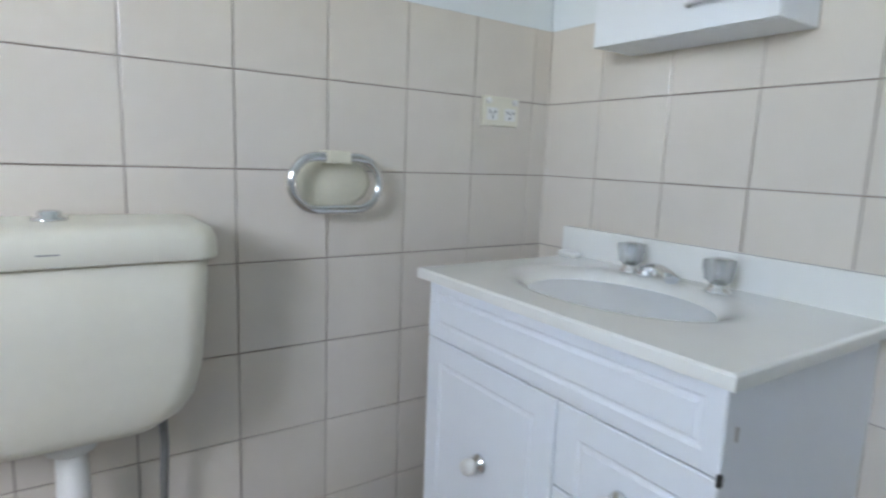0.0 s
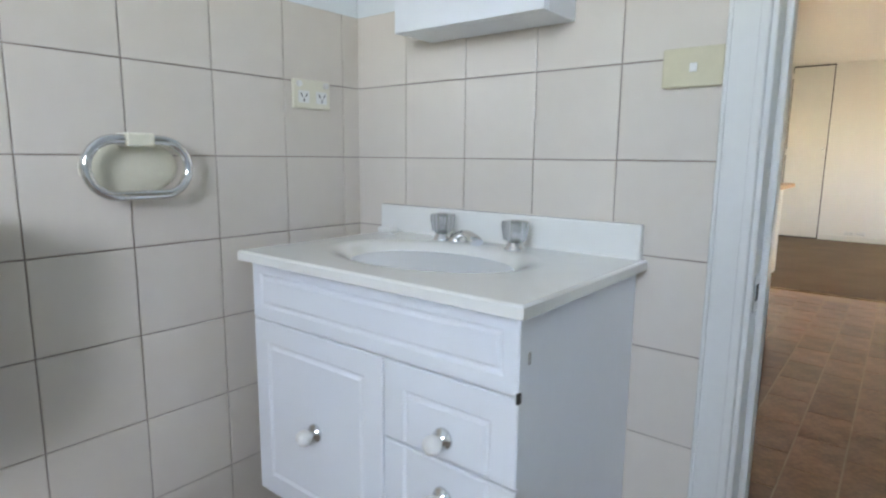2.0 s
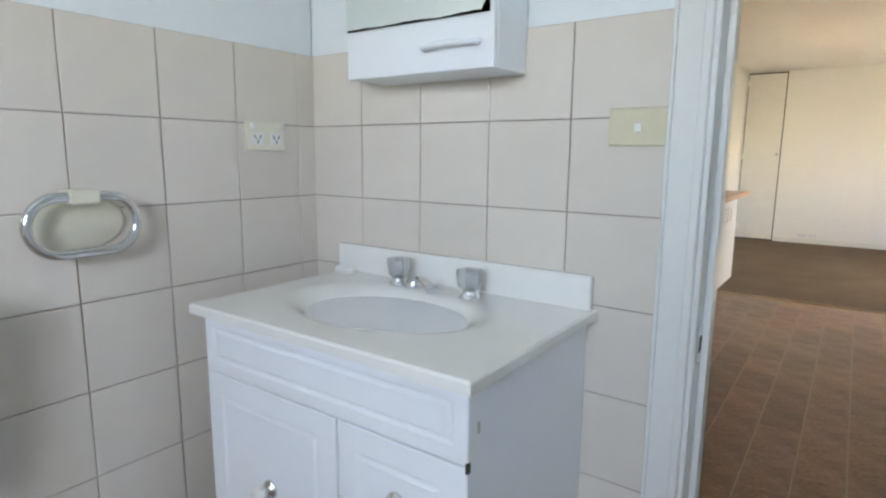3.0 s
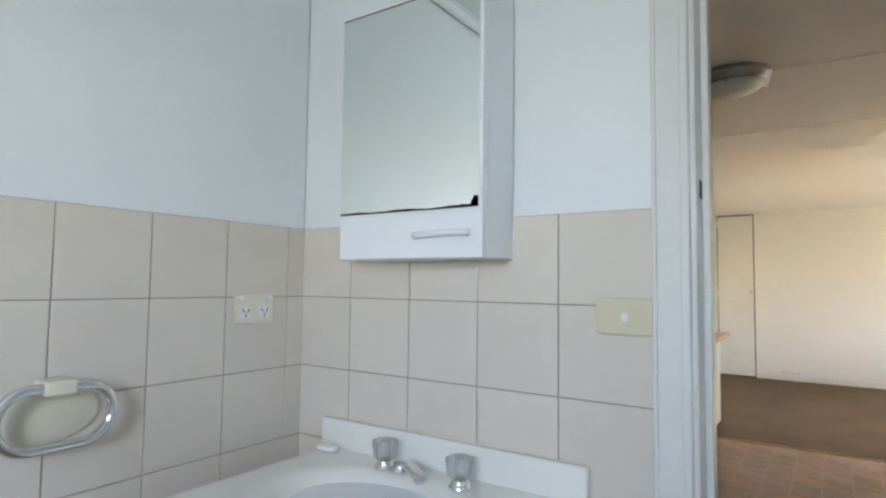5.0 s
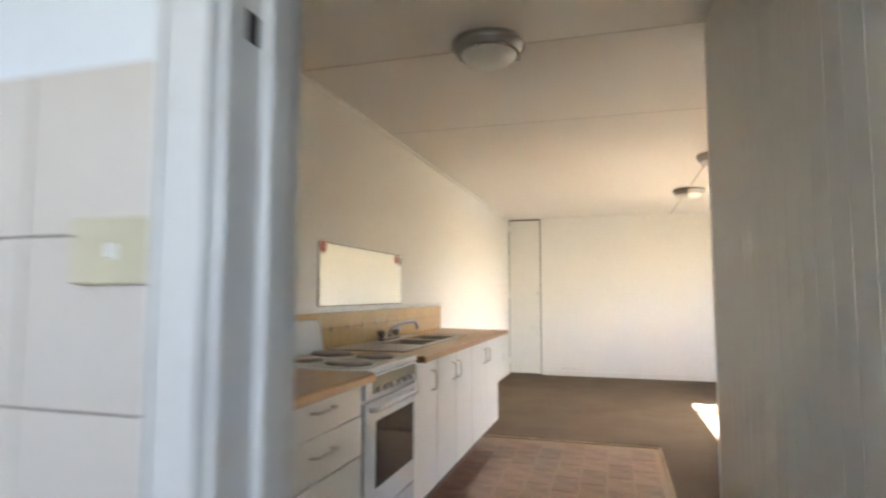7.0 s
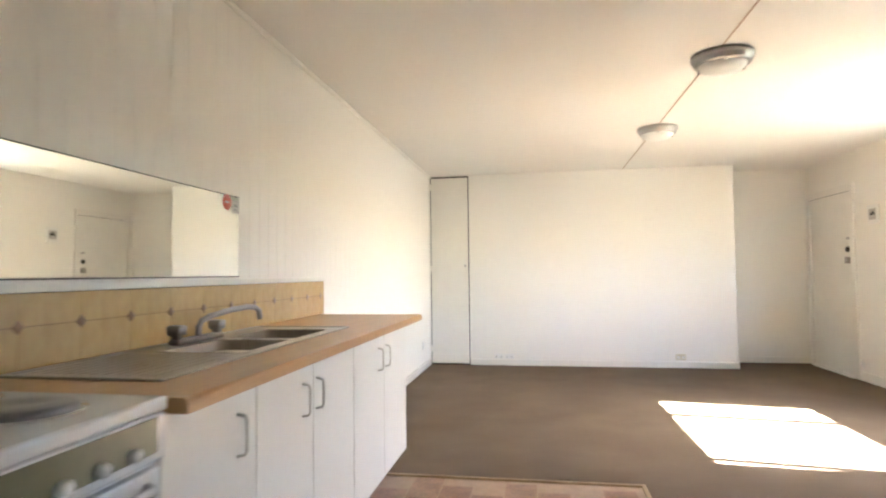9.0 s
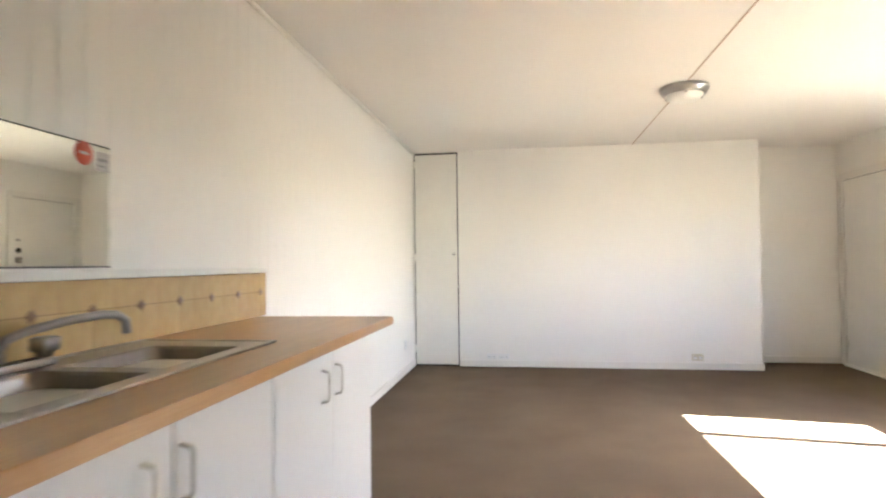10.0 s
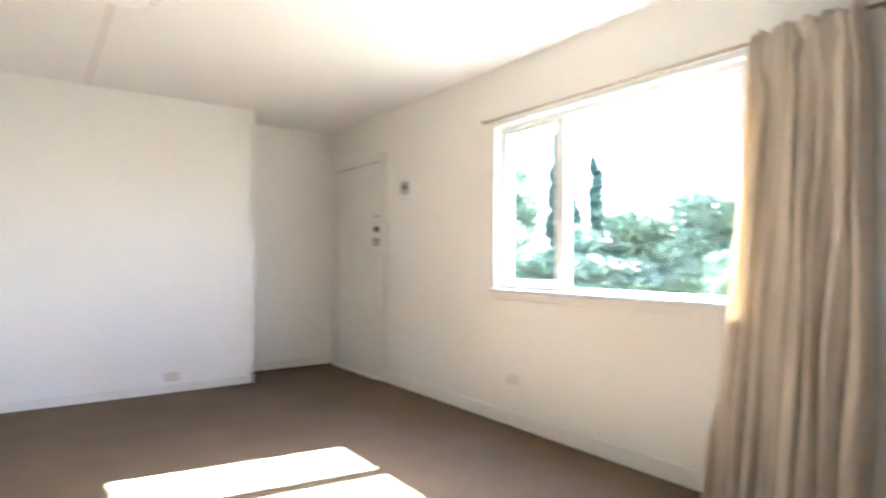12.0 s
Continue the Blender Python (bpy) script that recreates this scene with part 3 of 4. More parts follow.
toilet_cistern()
towel_ring()
power_point("power_point", "cream double power point on the tiles", -0.171, 1.259, pose(0.003, 0, 0), plate="switchpale")
light_switch()
vanity_unit()
tap_handle("basin_tap", 0.366, -0.075, BT)
tap_handle("basin_tap", 0.574, -0.085, BT)
basin_spout(0.410, -0.078, BT)
mirror_cabinet()
plug = tagged(part("basin_plug", loft([(BT, 0.165, -0.055, 0.028, 0.014, 0.012), (BT + 0.008, 0.165, -0.055, 0.030, 0.016, 0.012), (BT + 0.014, 0.165, -0.055, 0.026, 0.013, 0.012)]), M["whiteplastic"]), "small white plug lying on the vanity top", "plug")
# unseen window, assumed from the direction of the bathroom's light
bw = tagged(new("window_bathroom"), "white frame of the assumed, unseen bathroom window", "window", kind="structure")
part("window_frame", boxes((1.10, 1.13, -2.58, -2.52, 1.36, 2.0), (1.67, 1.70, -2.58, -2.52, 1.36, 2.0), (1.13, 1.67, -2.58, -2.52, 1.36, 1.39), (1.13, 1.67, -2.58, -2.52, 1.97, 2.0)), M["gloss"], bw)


# ---- kitchen things ----
def rounded_slab(x0, x1, y0, y1, z0, z1, r=0.012):
    """A bench slab with its front top edge rounded."""
    bm = bmesh.new()
    prof = [(x0, z0), (x1, z0), (x1, z1 - r)] + [(x1 - r + r * math.sin(radians(90 - a)), z1 - r + r * math.sin(radians(a))) for a in (30, 60)] + [(x1 - r, z1), (x0, z1)]
    a = [bm.verts.new((x, y0, z)) for x, z in prof]
    b = [bm.verts.new((x, y1, z)) for x, z in prof]
    k = len(prof)
    for i in range(k):
        bm.faces.new((a[i], a[(i + 1) % k], b[(i + 1) % k], b[i]))
    bm.faces.new(a[::-1])
    bm.faces.new(b)
    return bm


CF = 0.395      # front of the cabinet doors
BZ = 0.912       # bench height


def d_handle(parent, y, z0, z1, x=CF):
    part("handle", tube([(x, y, z0), (x + 0.022, y, z0 + 0.004), (x + 0.027, y, z0 + 0.016), (x + 0.027, y, z1 - 0.016), (x + 0.022, y, z1 - 0.004), (x, y, z1)], 0.0042, 8, flat=1.5), M["handle"], parent, "beige metal pull handle")


def base_cabinet(label, y0, y1, doors):
    c = thing("kitchen_cabinet", label, "cabinet", "kitchen base cabinets")
    part("carcass", boxes((KX + 0.004, CF - 0.019, y0, y1, 0.145, BZ - 0.035)), M["cabinet"], c)
    # kickboard coloured near-black to paint the shadow beneath the doors
    part("kickboard", boxes((KX + 0.05, CF - 0.13, y0, y1, -0.004, 0.145)), M["dark"], c, "recessed kickboard, near-black for the shade under the cabinet")
    for a, b, hy in doors:
        d = part("door", boxes((CF - 0.018, CF, a + 0.0015, b - 0.0015, 0.148, BZ - 0.037), bevel=0.0012), M["cabinet"], c)
        d_handle(d, hy, 0.695, 0.802)


def drawer_cabinet(y0, y1):
    c = thing("drawer_cabinet", "cream kitchen drawer cabinet beside the stove", "cabinet", "kitchen base cabinets")
    part("carcass", boxes((KX + 0.004, CF - 0.019, y0, y1, 0.145, BZ - 0.035)), M["cabinet"], c)
    # the shadow beneath the drawers is put into this near-black colour
    part("kickboard", boxes((KX + 0.05, CF - 0.13, y0 + 0.02, y1, -0.004, 0.145)), M["dark"], c, "recessed kickboard, near-black for the shade under the cabinet")
    for za, zb in ((0.742, 0.872), (0.585, 0.736), (0.37, 0.579), (0.148, 0.364)):
        d = part("drawer", boxes((CF - 0.018, CF + 0.002, y0 + 0.001, y1 - 0.002, za, zb), bevel=0.0015), M["cabinet"], c)
        zc, yc = (za + zb) / 2 + 0.015, (y0 + y1) / 2
        part("handle", tube([(CF, yc - 0.075, zc), (CF + 0.024, yc - 0.070, zc), (CF + 0.028, yc - 0.055, zc), (CF + 0.028, yc + 0.055, zc), (CF + 0.024, yc + 0.070, zc), (CF, yc + 0.075, zc)], 0.0045, 8, flat=2.0), M["handle"], d, "beige metal pull handle")


def worktops():
    w1 = tagged(part("worktop", rounded_slab(KX + 0.001, 0.455, 0.952, 1.695, BZ - 0.034, BZ), M["bench"]), "timber-look laminate worktop with a brown end edge", "worktop")
    part("end_edge", boxes((KX + 0.002, 0.453, 0.948, 0.9515, BZ - 0.034, BZ - 0.001)), M["benchedge"], w1, "dark brown laminate edge")
    sx0, sx1, sy0, sy1 = -0.075, 0.235, 2.94, 3.75
    w2 = bmesh.new()
    xs, ys, zs = (KX + 0.001, sx0, sx1, 0.455), (2.335, sy0, sy1, 4.745), (BZ - 0.034, BZ)
    vs = {(i, j, k): w2.verts.new((xs[i], ys[j], zs[k])) for i in range(4) for j in range(4) for k in range(2)}
    solid = {(i, j) for i in range(3) for j in range(3)} - {(1, 1)}
    for i, j in solid:
        for k in (0, 1):
            w2.faces.new([vs[q] for q in ((i, j, k), (i + 1, j, k), (i + 1, j + 1, k), (i, j + 1, k))])
        for (di, dj), (a, c) in {(-1, 0): ((i, j), (i, j + 1)), (1, 0): ((i + 1, j), (i + 1, j + 1)), (0, -1): ((i, j), (i + 1, j)), (0, 1): ((i, j + 1), (i + 1, j + 1))}.items():
            if (i + di, j + dj) not in solid:
                w2.faces.new((vs[(*a, 0)], vs[(*c, 0)], vs[(*c, 1)], vs[(*a, 1)]))
    front = [e for e in w2.edges if all(abs(v.co.x - 0.455) < 1e-6 and abs(v.co.z - BZ) < 1e-6 for v in e.verts)]
    bmesh.ops.bevel(w2, geom=front, offset=0.012, segments=4, affect='EDGES', profile=0.5)
    tagged(part("worktop", w2, M["bench"]), "long timber-look laminate worktop around the sink", "worktop")


def kitchen_sink():
    s = thing("kitchen_sink", "stainless steel double bowl sink with a drainer", "sink")
    z = BZ
    x0, x1, y0, y1 = -0.180, 0.285, 2.49, 3.86
    bx0, bx1 = -0.058, 0.226
    bowls = ((2.96, 3.315), (3.37, 3.725))
    # rim around drainer and bowls
    rim = boxes((x0, x1, y0, y0 + 0.02, z, z + 0.007), (x0, x1, y1 - 0.02, y1, z, z + 0.007), (x0, x0 + 0.02, y0 + 0.02, y1 - 0.02, z, z + 0.007), (x1 - 0.02, x1, y0 + 0.02, y1 - 0.02, z, z + 0.007), bevel=0.003)
    part("rim", rim, M["steel"], s)
    deck = boxes((x0 + 0.02, x1 - 0.02, y0 + 0.02, bowls[0][0], z + 0.0005, z + 0.003), (x0 + 0.02, bx0, bowls[0][0], y1 - 0.02, z + 0.0005, z + 0.004),
                 (bx1, x1 - 0.02, bowls[0][0], y1 - 0.02, z + 0.0005, z + 0.004), (bx0, bx1, bowls[0][1], bowls[1][0], z + 0.0005, z + 0.004), (bx0, bx1, bowls[1][1], y1 - 0.02, z + 0.0005, z + 0.004))
    part("deck", deck, M["steel"], s)
    for k in range(11):
        xx = -0.13 + k * 0.035
        part("drainer_rib", boxes((xx - 0.004, xx + 0.004, y0 + 0.06, bowls[0][0] - 0.05, z + 0.0028, z + 0.0045), bevel=0.0008, seg=1), M["steel"], s)
    for a, b in bowls:
        bm = bmesh.new()
        rings = []
        cx, cy, hx, hy = (bx0 + bx1) / 2, (a + b) / 2, (bx1 - bx0) / 2, (b - a) / 2
        for dz, k in ((0.004, 0.0), (-0.006, 0.004), (-0.13, 0.012), (-0.15, 0.03), (-0.155, 0.06)):
            ring = []
            r = 0.05
            for q, (sx, sy) in enumerate(((1, 1), (-1, 1), (-1, -1), (1, -1))):
                for i in range(6):
                    t = radians(90 * q + 90 * i / 5)
                    rr = 0.004 if k == 0.0 else r
                    ring.append(bm.verts.new((cx + sx * (hx - k - rr) + rr * math.cos(t), cy + sy * (hy - k - rr) + rr * math.sin(t), z + dz)))
            rings.append(ring)
        m = len(rings[0])
        for p, q in zip(rings, rings[1:]):
            for i in range(m):
                bm.faces.new((p[i], p[(i + 1) % m], q[(i + 1) % m], q[i])).smooth = True
        bm.faces.new(rings[-1])
        # darker steel than the rim: the bowl's own shading is painted in
        bowl = part("bowl", bm, M["darksteel"], s, "stainless steel bowl, inner shade put into its colour")
        part("waste", lathe([(0.03, z - 0.1545), (0.03, z - 0.151), (0.012, z - 0.1505)], 16, centre=(cx, cy, 0)), M["darksteel"], bowl)


def kitchen_mixer():
    f = thing("kitchen_tap", "worn chrome kitchen tap with a swivel spout", "tap")
    x, y, z = -0.112, 3.262, BZ + 0.003
    part("tap_body", boxes((x - 0.022, x + 0.022, y - 0.155, y + 0.145, z, z + 0.022), bevel=0.008), M["darksteel"], f)
    part("spout", tube([(x, y, z + 0.02), (x, y, z + 0.055), (x + 0.005, y + 0.012, z + 0.077), (x + 0.018, y + 0.05, z + 0.092), (x + 0.05, y + 0.14, z + 0.110), (x + 0.080, y + 0.225, z + 0.118), (x + 0.093, y + 0.262, z + 0.114), (x + 0.101, y + 0.283, z + 0.098), (x + 0.103, y + 0.287, z + 0.062)], 0.0115, 14), M["darksteel"], f)
    for yy in (y - 0.135, y + 0.125):
        part("tap_handle", loft([(z + 0.022, x, yy, 0.014, 0.014, 0.005), (z + 0.034, x, yy, 0.015, 0.015, 0.005), (z + 0.038, x, yy, 0.025, 0.025, 0.008), (z + 0.068, x, yy, 0.027, 0.027, 0.009), (z + 0.072, x, yy, 0.02, 0.02, 0.009)], 4), M["darksteel"], f, "square worn tap handle")


def stove():
    s = thing("stove", "white upright electric stove with solid hotplates", "stove")
    y0, y1, xb, xf, z = 1.705, 2.327, -0.17, 0.385, 0.918
    part("body", boxes((xb, xf, y0, y1, 0.06, z - 0.03), bevel=0.002), M["enamel"], s)
    # near-black block fills the space below the stove as painted shade
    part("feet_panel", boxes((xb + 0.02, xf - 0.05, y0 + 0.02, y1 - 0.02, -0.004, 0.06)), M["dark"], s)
    part("hob_top", boxes((xb, xf + 0.03, y0 - 0.004, y1 + 0.004, z - 0.03, z), bevel=0.008, seg=3), M["enamel"], s, "white enamel hob top")
    for px, py, r in ((0.245, 1.880, 0.098), (-0.010, 1.93, 0.083), (0.250, 2.160, 0.083), (-0.005, 2.20, 0.098)):
        h = part("hotplate", lathe([(r, z), (r + 0.004, z + 0.004), (r, z + 0.014), (r - 0.008, z + 0.017), (r * 0.35, z + 0.017), (r * 0.3, z + 0.0155), (0.001, z + 0.0155)], 36, centre=(px, py, 0)), M["hob"], s, "grey solid hotplate")
        part("hotplate_rim", lathe([(r + 0.012, z), (r + 0.010, z + 0.003), (r + 0.004, z + 0.003)], 36, centre=(px, py, 0), cap=False), M["chrome"], h)
    g = bmesh.new()
    prof = [(xb - 0.03, z - 0.02), (xb + 0.06, z - 0.02), (xb + 0.06, z + 0.03), (xb + 0.035, z + 0.165), (xb + 0.02, z + 0.175), (xb - 0.03, z + 0.175)]
    a = [g.verts.new((x, y0 + 0.015, zz)) for x, zz in prof]
    b = [g.verts.new((x, y1 - 0.015, zz)) for x, zz in prof]
    for i in range(len(prof)):
        g.faces.new((a[i], a[(i + 1) % len(prof)], b[(i + 1) % len(prof)], b[i]))
    g.faces.new(a[::-1])
    g.faces.new(b)
    bmesh.ops.bevel(g, geom=g.edges[:], offset=0.006, segments=2, affect='EDGES')
    part("backguard", g, M["enamel"], s, "white raised back panel")
    c = part("control_panel", boxes((xf - 0.01, xf + 0.028, y0, y1, 0.792, z - 0.031), bevel=0.006), M["enamel"], s, "white control panel")
    part("control_strip", boxes((xf + 0.0275, xf + 0.0305, y0 + 0.06, y1 - 0.03, 0.812, 0.882), bevel=0.001), M["olive"], c, "dull green control strip")
    for k in range(6):
        yy = y0 + 0.11 + k * 0.082
        part("control_knob", lathe([(0.013, xf + 0.030), (0.012, xf + 0.042), (0.010, xf + 0.046), (0.001, xf + 0.046)], 16, 'x', (0, yy, 0.826)), M["whiteplastic"], c, "white control knob")
    d = part("oven_door", boxes((xf - 0.004, xf + 0.020, y0 + 0.004, y1 - 0.004, 0.30, 0.778), bevel=0.006), M["enamel"], s, "white oven door")
    part("oven_window", boxes((xf + 0.0195, xf + 0.0225, y0 + 0.12, y1 - 0.035, 0.41, 0.69), bevel=0.001), M["glassdark"], d, "dark oven window")
    part("oven_handle", tube([(xf + 0.018, y0 + 0.05, 0.745), (xf + 0.048, y0 + 0.07, 0.748), (xf + 0.052, y0 + 0.12, 0.75), (xf + 0.052, y1 - 0.12, 0.75), (xf + 0.048, y1 - 0.07, 0.748), (xf + 0.018, y1 - 0.05, 0.745)], 0.011, 10), M["enamel"], d, "white bar handle")
    part("storage_drawer", boxes((xf - 0.004, xf + 0.014, y0 + 0.004, y1 - 0.004, 0.07, 0.29), bevel=0.004), M["enamel"], s, "white lower drawer")


def splashback():
    b = tagged(part("splashback", boxes((KX + 0.0005, KX + 0.005, 0.90, 4.80, BZ, 1.122)), M["splashjoint"]), "honey-brown tiled splashback with small motifs", "splashback")
    part("capping", boxes((KX + 0.0005, KX + 0.020, 0.90, 4.806, 1.1225, 1.150), bevel=0.003), M["trim"], b, "cream timber capping")
    pitch, joint = 0.2163, 1.030
    lower = finish(boxes((0.0, 0.004, 0.0004, pitch - 0.0004, BZ + 0.001, joint - 0.0012), bevel=0.0003, seg=1), "tile_lower", M["splash"])
    upper = finish(boxes((0.0, 0.004, 0.0004, pitch - 0.0004, joint + 0.0012, 1.121), bevel=0.0003, seg=1), "tile_upper", M["splash"])
    mb = lathe([(0.001, 0.0), (0.021, 0.0), (0.019, 0.0006), (0.001, 0.0006)], 4, 'x')
    ml = lathe([(0.001, 0.0), (0.013, 0.0), (0.011, 0.0009), (0.001, 0.0009)], 12, 'x')
    motif = finish(merge(mb, ml), "motif", M["motif"])
    for k in range(18):
        y = 4.741 - pitch * (k + 1)
        piece("tile", lower, b, KX + 0.005, y, 0)
        piece("tile", upper, b, KX + 0.005, y, 0)
    for k in range(18):
        piece("motif", motif, b, KX + 0.0092, 4.741 - pitch * k, joint)
    part("tile", boxes((KX + 0.005, KX + 0.009, 4.7425, 4.7995, BZ + 0.001, joint - 0.001), (KX + 0.005, KX + 0.009, 4.7425, 4.7995, joint + 0.001, 1.121)), M["splash"], b)


def kitchen_mirror():
    m = thing("kitchen_mirror", "frameless wall mirror with stickers at the top corners", "mirror")
    part("glass", boxes((KX + 0.002, KX + 0.008, 2.422, 3.727, 1.162, 1.528), bevel=0.001, seg=1), M["mirror"], m)
    part("mirror_edge", boxes((KX + 0.0015, KX + 0.0076, 2.4195, 3.7295, 1.5285, 1.5315), (KX + 0.0015, KX + 0.0076, 2.4195, 2.4215, 1.158, 1.5284), (KX + 0.0015, KX + 0.0076, 2.4195, 3.7295, 1.1575, 1.1615)), M["dark"], m, "dark mirror edge")
    for y, z in ((2.463, 1.503), (3.622, 1.497)):
        part("sticker", lathe([(0.001, 0.0), (0.036, 0.0), (0.036, 0.0006), (0.001, 0.0006)], 24, 'x', (KX + 0.0082, y, z)), M["red"], m, "round red sticker")
        part("sticker_bar", boxes((KX + 0.0089, KX + 0.0093, y - 0.018, y + 0.018, z - 0.004, z + 0.004)), M["paper"], m)
    part("sticker", boxes((KX + 0.0082, KX + 0.0088, 3.668, 3.726, 1.452, 1.512)), M["paper"], m, "grey paper sticker")
    part("sticker_bar", boxes((KX + 0.0089, KX + 0.0093, 3.678, 3.716, 1.482, 1.492), (KX + 0.0089, KX + 0.0093, 3.678, 3.706, 1.465, 1.471)), M["grey"], m)


def ceiling_lamp(x, y):
    l = thing("ceiling_lamp", "round brushed nickel ceiling lamp with a frosted bowl, switched off", "ceiling lamp", "ceiling lamps")
    part("ring", lathe([(0.1485, CEIL), (0.1692, CEIL - 0.006), (0.1710, CEIL - 0.028), (0.1638, CEIL - 0.038), (0.1584, CEIL - 0.043), (0.1548, CEIL - 0.058), (0.1440, CEIL - 0.066), (0.1278, CEIL - 0.063)], 48, centre=(x, y, 0)), M["steel"], l, "brushed nickel ring")
    part("bowl", lathe([(0.1332, CEIL - 0.061), (0.1260, CEIL - 0.077), (0.1035, CEIL - 0.097), (0.075, CEIL - 0.110), (0.03, CEIL - 0.117), (0.001, CEIL - 0.118)], 48, centre=(x, y, 0), cap=False), M["opal"], l, "frosted glass bowl")
    for k in range(3):
        a = radians(20 + 120 * k)
        part("clip", lathe([(0.008, CEIL - 0.078), (0.010, CEIL - 0.071), (0.008, CEIL - 0.060)], 10, centre=(x + 0.1422 * math.cos(a), y + 0.1422 * math.sin(a), 0)), M["chrome"], l)


drawer_cabinet(1.03, 1.695)
base_cabinet("cream single-door kitchen cabinet beside the stove", 2.337, 2.742, ((2.337, 2.742, 2.643),))
base_cabinet("cream double-door kitchen cabinet under the sink", 2.744, 3.59, ((2.744, 3.150, 3.060), (3.152, 3.59, 3.178)))
base_cabinet("cream double-door kitchen cabinet at the bench end", 3.592, 4.555, ((3.592, 4.072, 3.965), (4.074, 4.555, 4.098)))
worktops()
kitchen_sink()
kitchen_mixer()
stove()
splashback()
kitchen_mirror()
for lx, ly in ((0.838, 2.125), (2.263, 4.785), (2.232, 6.49)):
    ceiling_lamp(lx, ly)
power_point("power_point", "yellowed double power point above the splashback", 1.385, 1.180, pose(KX + 0.0205, 0, 0), 0.15, 0.075)


# ---- living room things ----
def cupboard_door():
    d = tagged(new("door_1"), "tall narrow cream cupboard door with a small knob, closed", "door", kind="structure")
    part("leaf", boxes((KX + 0.024, 0.289, FY - 0.010, FY + 0.025, 0.018, 2.400), bevel=0.002), M["trim"], d)
    # near-black backing and strips fill the clearance and paint its shade
    part("gap_shade", boxes((KX + 0.002, 0.314, FY + 0.03, FY + 0.04, 0.0, 2.424), (0.2895, 0.3015, FY - 0.006, FY + 0.029, 0.018, 2.400), (KX + 0.016, KX + 0.0235, FY - 0.006, FY + 0.029, 0.018, 2.400), (KX + 0.016, 0.3015, FY - 0.006, FY + 0.029, 2.4005, 2.420), (KX + 0.016, 0.3015, FY - 0.006, FY + 0.029, 0.003, 0.0175)), M["dark"], d, "near-black strips painting the shade round the door")
    part("jamb", boxes((0.302, 0.3145, FY - 0.006, FY + 0.03, 0.0, 2.4235), (KX + 0.001, KX + 0.014, FY - 0.003, FY + 0.03, 0.0, 2.4235), bevel=0.001), M["trim"], d)
    part("knob", lathe([(0.010, FY - 0.010), (0.010, FY - 0.016), (0.007, FY - 0.022), (0.016, FY - 0.032), (0.018, FY - 0.042), (0.010, FY - 0.050), (0.001, FY - 0.051)], 18, 'y', (0.252, 0, 1.262)), M["chrome"], d, "small metal knob")
    for z in (0.20, 1.226, 2.285):
        part("hinge", boxes((KX + 0.008, KX + 0.030, FY - 0.018, FY - 0.008, z - 0.04, z + 0.04), bevel=0.003), M["trim"], d, "painted hinge")


def front_door():
    d = tagged(new("door_2"), "cream painted front door with black deadlock, closed", "door", kind="structure")
    x = RX
    part("leaf", boxes((x - 0.006, x - 0.0005, 8.0005, 8.923, 0.02, 2.005), bevel=0.0015), M["trim"], d)
    part("architrave", boxes((x - 0.022, x - 0.0005, 7.930, 7.998, 0, 2.01), (x - 0.022, x - 0.0005, 8.926, 8.985, 0, 2.01), (x - 0.022, x - 0.0005, 7.930, 8.985, 2.0105, 2.085), bevel=0.004), M["trim"], d)
    # near-black strip paints the shadow line above the leaf
    part("gap_shade", boxes((x - 0.0035, x - 0.0004, 8.001, 8.923, 2.0052, 2.0098)), M["dark"], d, "near-black strips painting the shade round the door")
    part("threshold", boxes((x - 0.05, x - 0.0005, 8.0, 8.925, 0.0, 0.018), bevel=0.004), M["trim"], d, "cream threshold")
    part("deadlock", lathe([(0.031, x - 0.006), (0.030, x - 0.022), (0.022, x - 0.030), (0.001, x - 0.030)][::-1], 24, 'x', (0, 8.082, 1.378)), M["black"], d, "black round deadlock")
    part("peep_plate", boxes((x - 0.014, x - 0.006, 8.050, 8.105, 1.488, 1.510), bevel=0.003), M["grey"], d, "dark grey plate")
    part("latch_box", boxes((x - 0.030, x - 0.006, 8.045, 8.120, 1.225, 1.295), bevel=0.004), M["darksteel"], d, "metal latch box")
    part("latch_lever", boxes((x - 0.040, x - 0.030, 8.055, 8.105, 1.252, 1.266), bevel=0.003), M["chrome"], d)
    for z in (0.25, 1.05, 1.80):
        part("hinge", boxes((x - 0.018, x - 0.006, 8.895, 8.916, z - 0.045, z + 0.045), bevel=0.003), M["trim"], d, "painted hinge")


def wall_box():
    b = thing("intercom_panel", "small white framed panel with a grey centre", "intercom")
    part("frame", boxes((RX - 0.022, RX, 7.485, 7.665, 1.615, 1.805), bevel=0.005), M["whiteplastic"], b)
    part("screen", boxes((RX - 0.024, RX - 0.0221, 7.515, 7.635, 1.655, 1.765)), M["paper"], b, "grey centre panel")
    part("bars", boxes((RX - 0.0248, RX - 0.0241, 7.53, 7.615, 1.70, 1.725), (RX - 0.0248, RX - 0.0241, 7.55, 7.585, 1.725, 1.74)), M["black"], b, "dark marks")


